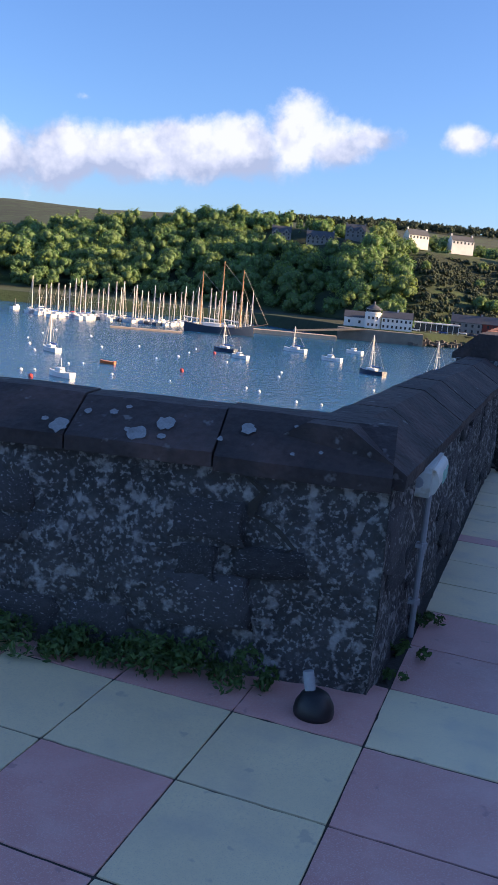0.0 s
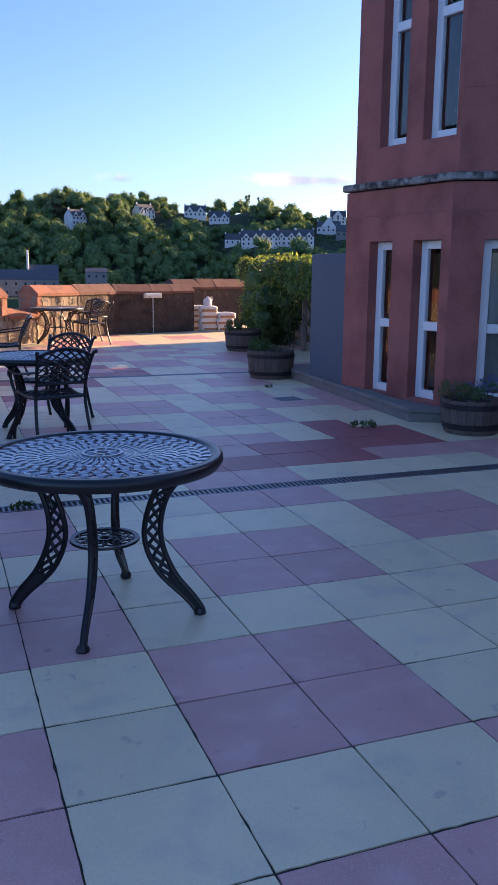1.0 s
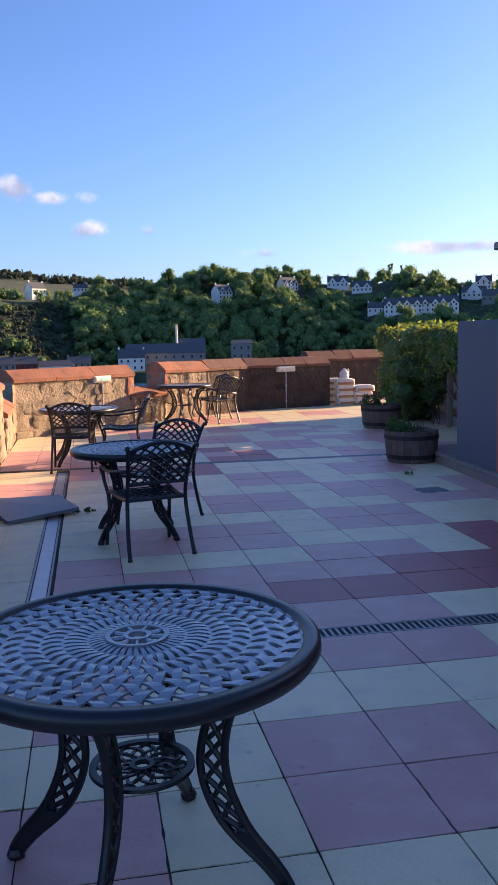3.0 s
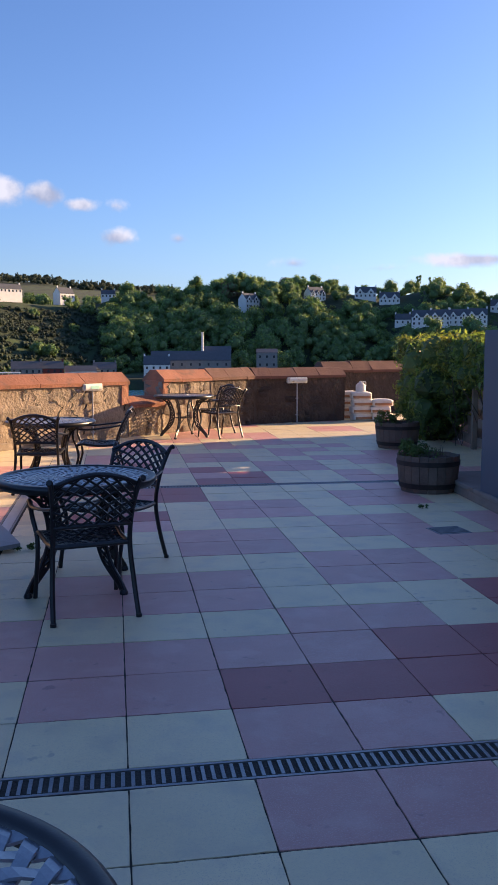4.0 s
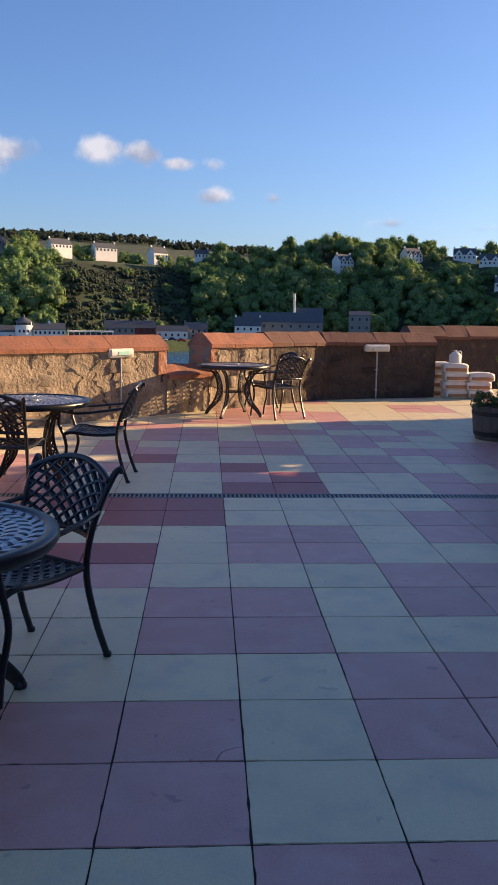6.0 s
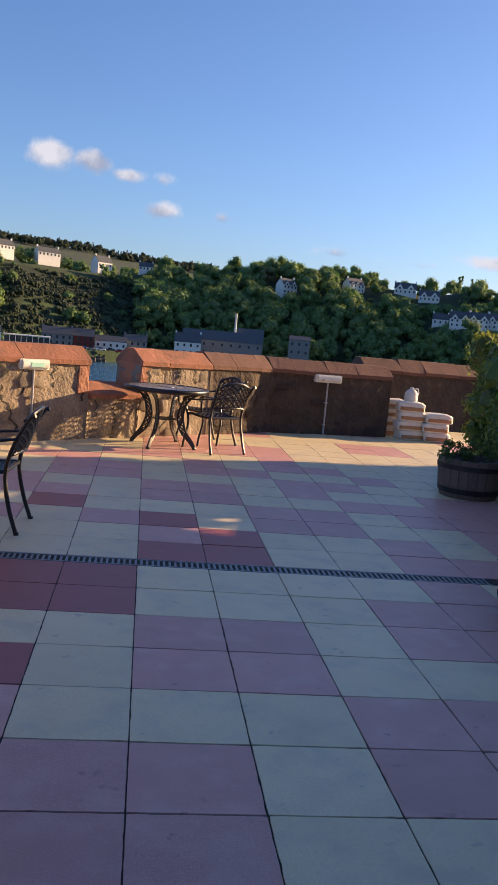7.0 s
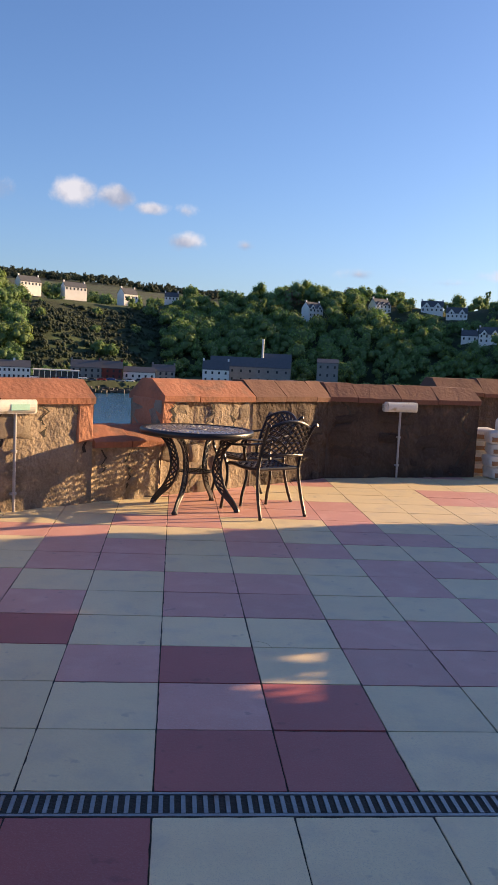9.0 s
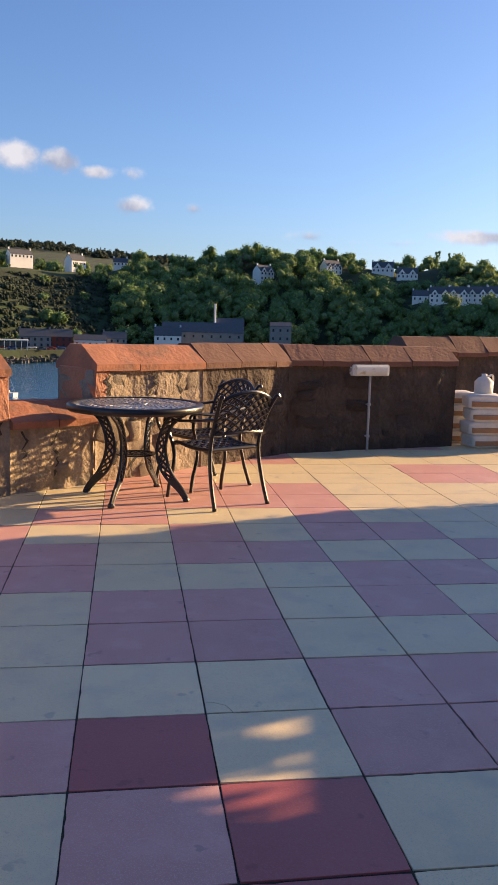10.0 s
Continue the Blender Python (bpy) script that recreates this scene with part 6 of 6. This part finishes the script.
def bulk_mesh(name, coords, corners, per, mat, label, category):
    me = bpy.data.meshes.new(name)
    me.vertices.add(len(coords))
    me.vertices.foreach_set("co", coords.astype(np.float32).ravel())
    n = len(corners)
    me.loops.add(n * per)
    me.loops.foreach_set("vertex_index", corners.astype(np.int32).ravel())
    me.polygons.add(n)
    me.polygons.foreach_set("loop_start", np.arange(0, n * per, per, dtype=np.int32))
    me.update(calc_edges=True)
    me.validate()
    return tagged(place_ob(name, me, mat), label, category, kind="stuff")


BROAD = [tree_kind(h, w, False, lb, lv) for h, w, lb, lv in ((12, 12, 13, 640), (14, 13, 15, 720), (10, 11, 11, 560), (15, 11, 14, 680), (9, 11, 11, 540), (11, 15, 15, 720))]
CONIFER = [tree_kind(17, 7, True, 13, 330), tree_kind(14, 6, True, 11, 280)]
SMALL = [tree_kind(5, 6, False, 6, 150), tree_kind(4, 7, False, 6, 150)]
groups = {"broad": [], "copper": [], "scrub": []}


def add_tree(kind_group, kinds, az, r, size):
    lv, cv, cf = kinds[int(rng.integers(len(kinds)))]
    a = rng.uniform(0, 6.28)
    rot = np.array([[math.cos(a), -math.sin(a), 0], [math.sin(a), math.cos(a), 0], [0, 0, 1]]) * size
    base = np.array(spot(az, r, ground_z(az, r) - 1.2 * size))
    groups[kind_group].append((lv @ rot.T + base, cv @ rot.T + base, cf))


placed = 0
for az in np.arange(-42, 40, 1.0):
    s0 = SHORE(az)
    for k in range(16):
        a = az + rng.uniform(-0.5, 0.5)
        f = (k + rng.uniform(0, 1)) / 16
        r = s0 + 58 + 128 * f
        bare = -9.8 < a < -0.6 and f < 0.80
        if bare:
            for q in range(3):
                add_tree("scrub", SMALL, a + rng.uniform(-0.4, 0.4), r + rng.uniform(-4, 4), rng.uniform(0.5, 0.9))
            if rng.random() > 0.08:
                continue
        if -10.5 < a < 0 and f > 0.8 and rng.random() < 0.5:
            continue
        size = rng.uniform(0.62, 1.22) * (0.8 if f < 0.15 else 1.0)
        if f > 0.55:
            size *= 0.92
        top = math.degrees(math.atan2(ground_z(a, r) + 10 * size - 1.4, r))
        if any(abs(a - ha) < hw + 0.45 and r < hr - 3 and top > he + 0.05 for ha, hw, he, hr in HOUSES) or any(abs(a - ha) < hw + 0.3 and abs(r - hr) < 11 for ha, hw, he, hr in HOUSES):
            if rng.random() < 0.9:
                rs = rng.uniform(0.4, 0.6)
                if math.degrees(math.atan2(ground_z(a, r) + 5 * rs - 1.4, r)) < max(he for ha, hw, he, hr in HOUSES if abs(a - ha) < hw + 0.45):
                    add_tree("broad", SMALL, a, r, rs)
            continue
        kind_group = "copper" if (7.2 < a < 8.6 or 11.2 < a < 12.6) and f > 0.75 and rng.random() < 0.45 else "broad"
        kinds = CONIFER if (rng.random() < 0.05 or (-17.6 < a < -16.2 and f > 0.7) or (20.4 < a < 21.0 and f > 0.6)) else BROAD
        add_tree(kind_group, kinds, a, r, size * (0.62 if bare else 1.0))
        placed += 1
# scattered bushes on the shore strip and the bare slope, and farther woods
for k in range(120):
    a = rng.uniform(-12, 28)
    add_tree("broad", SMALL, a, SHORE(a) + rng.uniform(40, 66), rng.uniform(0.6, 1.2))
for k in range(400):
    a = rng.uniform(-10, 0)
    add_tree("scrub", SMALL, a, SHORE(a) + rng.uniform(60, 165), rng.uniform(0.25, 0.6))
for k in range(700):
    a = rng.uniform(-20, 4)
    add_tree("scrub", CONIFER if rng.random() < 0.5 else BROAD, a, rng.uniform(1900, 2150), rng.uniform(0.9, 1.3))
for k in range(420):
    a = rng.uniform(-42, 40)
    add_tree("broad", BROAD if rng.random() < 0.8 else CONIFER, a, SHORE(a) + rng.uniform(190, 520), rng.uniform(0.6, 0.95))
for key, leaf_mat in (("broad", CROWN), ("copper", CROWN_COPPER), ("scrub", SCRUB)):
    leaf = np.concatenate([g[0] for g in groups[key]])
    core = np.concatenate([g[1] for g in groups[key]])
    shift, idx = 0, []
    for g in groups[key]:
        idx.append(g[2] + shift)
        shift += len(g[1])
    lab = {"broad": "wooded bluff of dense broadleaf crowns", "copper": "copper-leaved trees in the wood", "scrub": "scrub coloured dark for the slope's shade, and plantation"}[key]
    title = {"broad": "far_wood", "copper": "copper_wood", "scrub": "slope_scrub"}[key]
    bulk_mesh(title + "_leaves", leaf, np.arange(len(leaf)).reshape(-1, 4), 4, leaf_mat, lab, "trees")
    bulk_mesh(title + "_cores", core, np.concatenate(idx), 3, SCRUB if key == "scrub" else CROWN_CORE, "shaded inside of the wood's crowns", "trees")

# ---- paving slabs ----
# slab colours by row: b buff, p pink, d dark red
PAT = {}


def rows(first_row, first_col, lines):
    for k, line in enumerate(lines):
        for j, c in enumerate(line):
            if c != ".":
                PAT[(first_col + j, first_row - k)] = c


# between the drains, from the row beside the far one towards the near one; columns from -3
rows(-1, -3, ["ddd" "bbbbp", "bdd" "bbbpp", "bbb" "ppbpp", "ddb" "ppbbb", "ppb" "bbppb", "bbp" "pbppb", "bbp" "pbbpp", "bbb" "bppbb", "ppp" "bppbb", "ppp" "bbbdb", "bbb" "ppbdd", "ppp" "pdddd", "ppd" "dddpp", "bbp" "pbbbb"])
# beyond the far drain, outwards; columns from -3
for k, line in enumerate(["bbb" "ddbbpp", "bbb" "pdbbpb", "pbp" "dbppbb", "bdb" "bbppbp", "ppb" "ppbbpp", "pbb" "ppbpbb", "bpp" "bbbppb", "bpp" "bppbbp", "ppb" "bpbppb", "bbp" "pbbpbb"]):
    for j, c in enumerate(line):
        PAT[(j - 3, 100 + k)] = c
# near side, from the row beside the near drain towards the start; columns from -9
for k, line in enumerate(["bbb" "bbpb" "bppbb", "bbb" "bbpb" "bbbpp", "bbb" "bbbb" "ppbpp", "bbb" "pppb" "ppbbb", "bbb" "pppb" "bbbpp", "ppp" "bbbp" "pbbpb", "bbb" "ppbp" "pbpbb", "bpb" "ppbb" "bppbb", "ppb" "bbbp" "pbbpp"]):
    for j, c in enumerate(line):
        PAT[(j - 9, 205 - k)] = c

rt = random.Random(77)
blocks = {}


def colour_of(i, tag):
    if (i, tag) in PAT:
        return PAT[(i, tag)]
    key = (i // 2, tag // 2)
    if key not in blocks:
        blocks[key] = rt.choice("bbpp")
    return blocks[key]


def chipped_outline(rng):
    """The square of a slab, clockwise, with worn and chipped arrises."""
    h, pts = S / 2 - 0.0018, []
    for k in range(4):
        for j in range(11):
            f = -1 + 2 * j / 11
            inset = rng.uniform(0.0, 0.0014) + (rng.uniform(0.001, 0.004) if rng.random() < 0.08 else 0.0)
            if j == 0:
                inset = 0.002
            x, y = f * h + (0.002 if j == 0 else 0.0), h - inset
            for q in range(k):
                x, y = y, -x
            pts.append((x, y))
    return pts


def slab_mesh(outlines, mat):
    bm = bmesh.new()
    for pts in outlines:
        top = [bm.verts.new((x * 0.9965, y * 0.9965, 0.0)) for x, y in pts]
        arris = [bm.verts.new((x, y, -0.0012)) for x, y in pts]
        foot = [bm.verts.new((x, y, -0.045)) for x, y in pts]
        bm.faces.new(top)
        for a, b in ((top, arris), (arris, foot)):
            for k in range(len(pts)):
                j = (k + 1) % len(pts)
                bm.faces.new((a[k], b[k], b[j], a[j]))
    bmesh.ops.recalc_face_normals(bm, faces=bm.faces)
    me = bpy.data.meshes.new("slab")
    bm.to_mesh(me)
    bm.free()
    me.materials.append(mat)
    return me


BROKEN = {(1, 103): -1, (1, 105): -1, (-1, 105): 1, (-1, -9): 1, (-8, 205): 1}
SLAB = {}
for letter, mat in (("b", BUFF), ("p", PINK), ("d", DARK_RED)):
    for variant in range(3):
        SLAB[(letter, variant)] = slab_mesh([chipped_outline(rt)], mat)
    # a slab whose corner has broken off along a crack
    for side in (-1, 1):
        main = [(-0.2205, 0.2205), (0.2205, 0.2205), (0.2205, -0.2205), (-0.125, -0.2205), (-0.145, -0.168), (-0.190, -0.140), (-0.2205, -0.135)]
        bit = [(-0.2205, -0.139), (-0.192, -0.144), (-0.149, -0.171), (-0.129, -0.2205), (-0.2205, -0.2205)]
        SLAB[(letter, "broken", side)] = slab_mesh([[(side * -x, y) for x, y in p][::side] for p in (main, bit)], mat)
floor = thing("floor", "terrace of buff, pink and dark red concrete paving slabs", "paving", kind="structure")


def inside(x, y):
    if y < -8.3 and x < -2.7:
        return y < -8.80 + 0.175 * (x + 2.74) + 0.24
    if x < -2.78:
        return False
    if y > 3.3:
        if x < -0.7:
            return y < 3.44 + (x + 2.74) * 0.82 + 0.30
        if x < 1.8:
            return y < 5.11 + (x + 0.7) * 0.78 + 0.30
        if x < 3.8:
            return y < 7.06 + (x - 1.8) * 0.337 + 0.25
    return y < 9.2


near_slabs, far_slabs = [], {"b": [], "p": [], "d": []}
for i in range(-13, 15):
    for region, count in (("A", 16), ("B", 14), ("C", 25)):
        for k in range(count):
            if region == "A":
                y, tag = Y_A - S * (k + 0.5), 205 - k
            elif region == "B":
                y, tag = -S * (k + 0.5), -1 - k
            else:
                y, tag = GAP + S * (k + 0.5), 100 + k
            x = S * (i + 0.5)
            if not inside(x, y) or (x > 3.3 and y < -2.2) or x > 6.4:
                continue
            c = colour_of(i, tag)
            z = floor_z(y) + rt.uniform(-0.0012, 0.0012)
            m = Matrix.Translation((x, y, z)) @ Matrix.Rotation(rt.uniform(-0.003, 0.003) + {"A": -0.01, "B": 0.0, "C": 0.01}[region], 4, "X") @ Matrix.Rotation(rt.uniform(-0.003, 0.003), 4, "Y") @ Matrix.Rotation(rt.uniform(-0.004, 0.004), 4, "Z") @ Matrix.Diagonal((1.0, 0.992, 1.0, 1.0))
            if i == -5 and region == "B":
                # cut to make room for the side drain
                m = Matrix.Translation((-2.106, y, z)) @ Matrix.Diagonal((0.292 / 0.445, 1, 1, 1))
            near = -2.9 < x < 1.9 and -10.6 < y < 2.6
            (near_slabs if near and len(near_slabs) < 300 else far_slabs[c]).append((c, m, BROKEN.get((i, tag))))
# cut slabs closing the strip between the side drain and the wall
for x, w, c in ((-2.475, 1.0, "p"), (-2.106, 0.292 / 0.445, "b")):
    far_slabs[c].append((c, Matrix.Translation((x, -14 * S - GAP / 2, 0.0)) @ Matrix.Diagonal((w, 0.147 / 0.446, 1, 1)), None))
for c, m, side in near_slabs:
    ob = new("slab", SLAB[(c, rt.randrange(3))] if side is None else SLAB[(c, "broken", side)])
    ob.parent = floor
    ob.matrix_world = m
for c, group_list in far_slabs.items():
    verts, faces = [], []
    for _, m, side in group_list:
        b, src = len(verts), SLAB[(c, rt.randrange(3))]
        vs, fs = [v.co for v in src.vertices], [tuple(p.vertices) for p in src.polygons]
        verts += [tuple(m @ v) for v in vs]
        faces += [tuple(b + j for j in f) for f in fs]
    tagged(raw("slabs", verts, faces, {"b": BUFF, "p": PINK, "d": DARK_RED}[c], floor), "far paving slabs", kind="stuff")
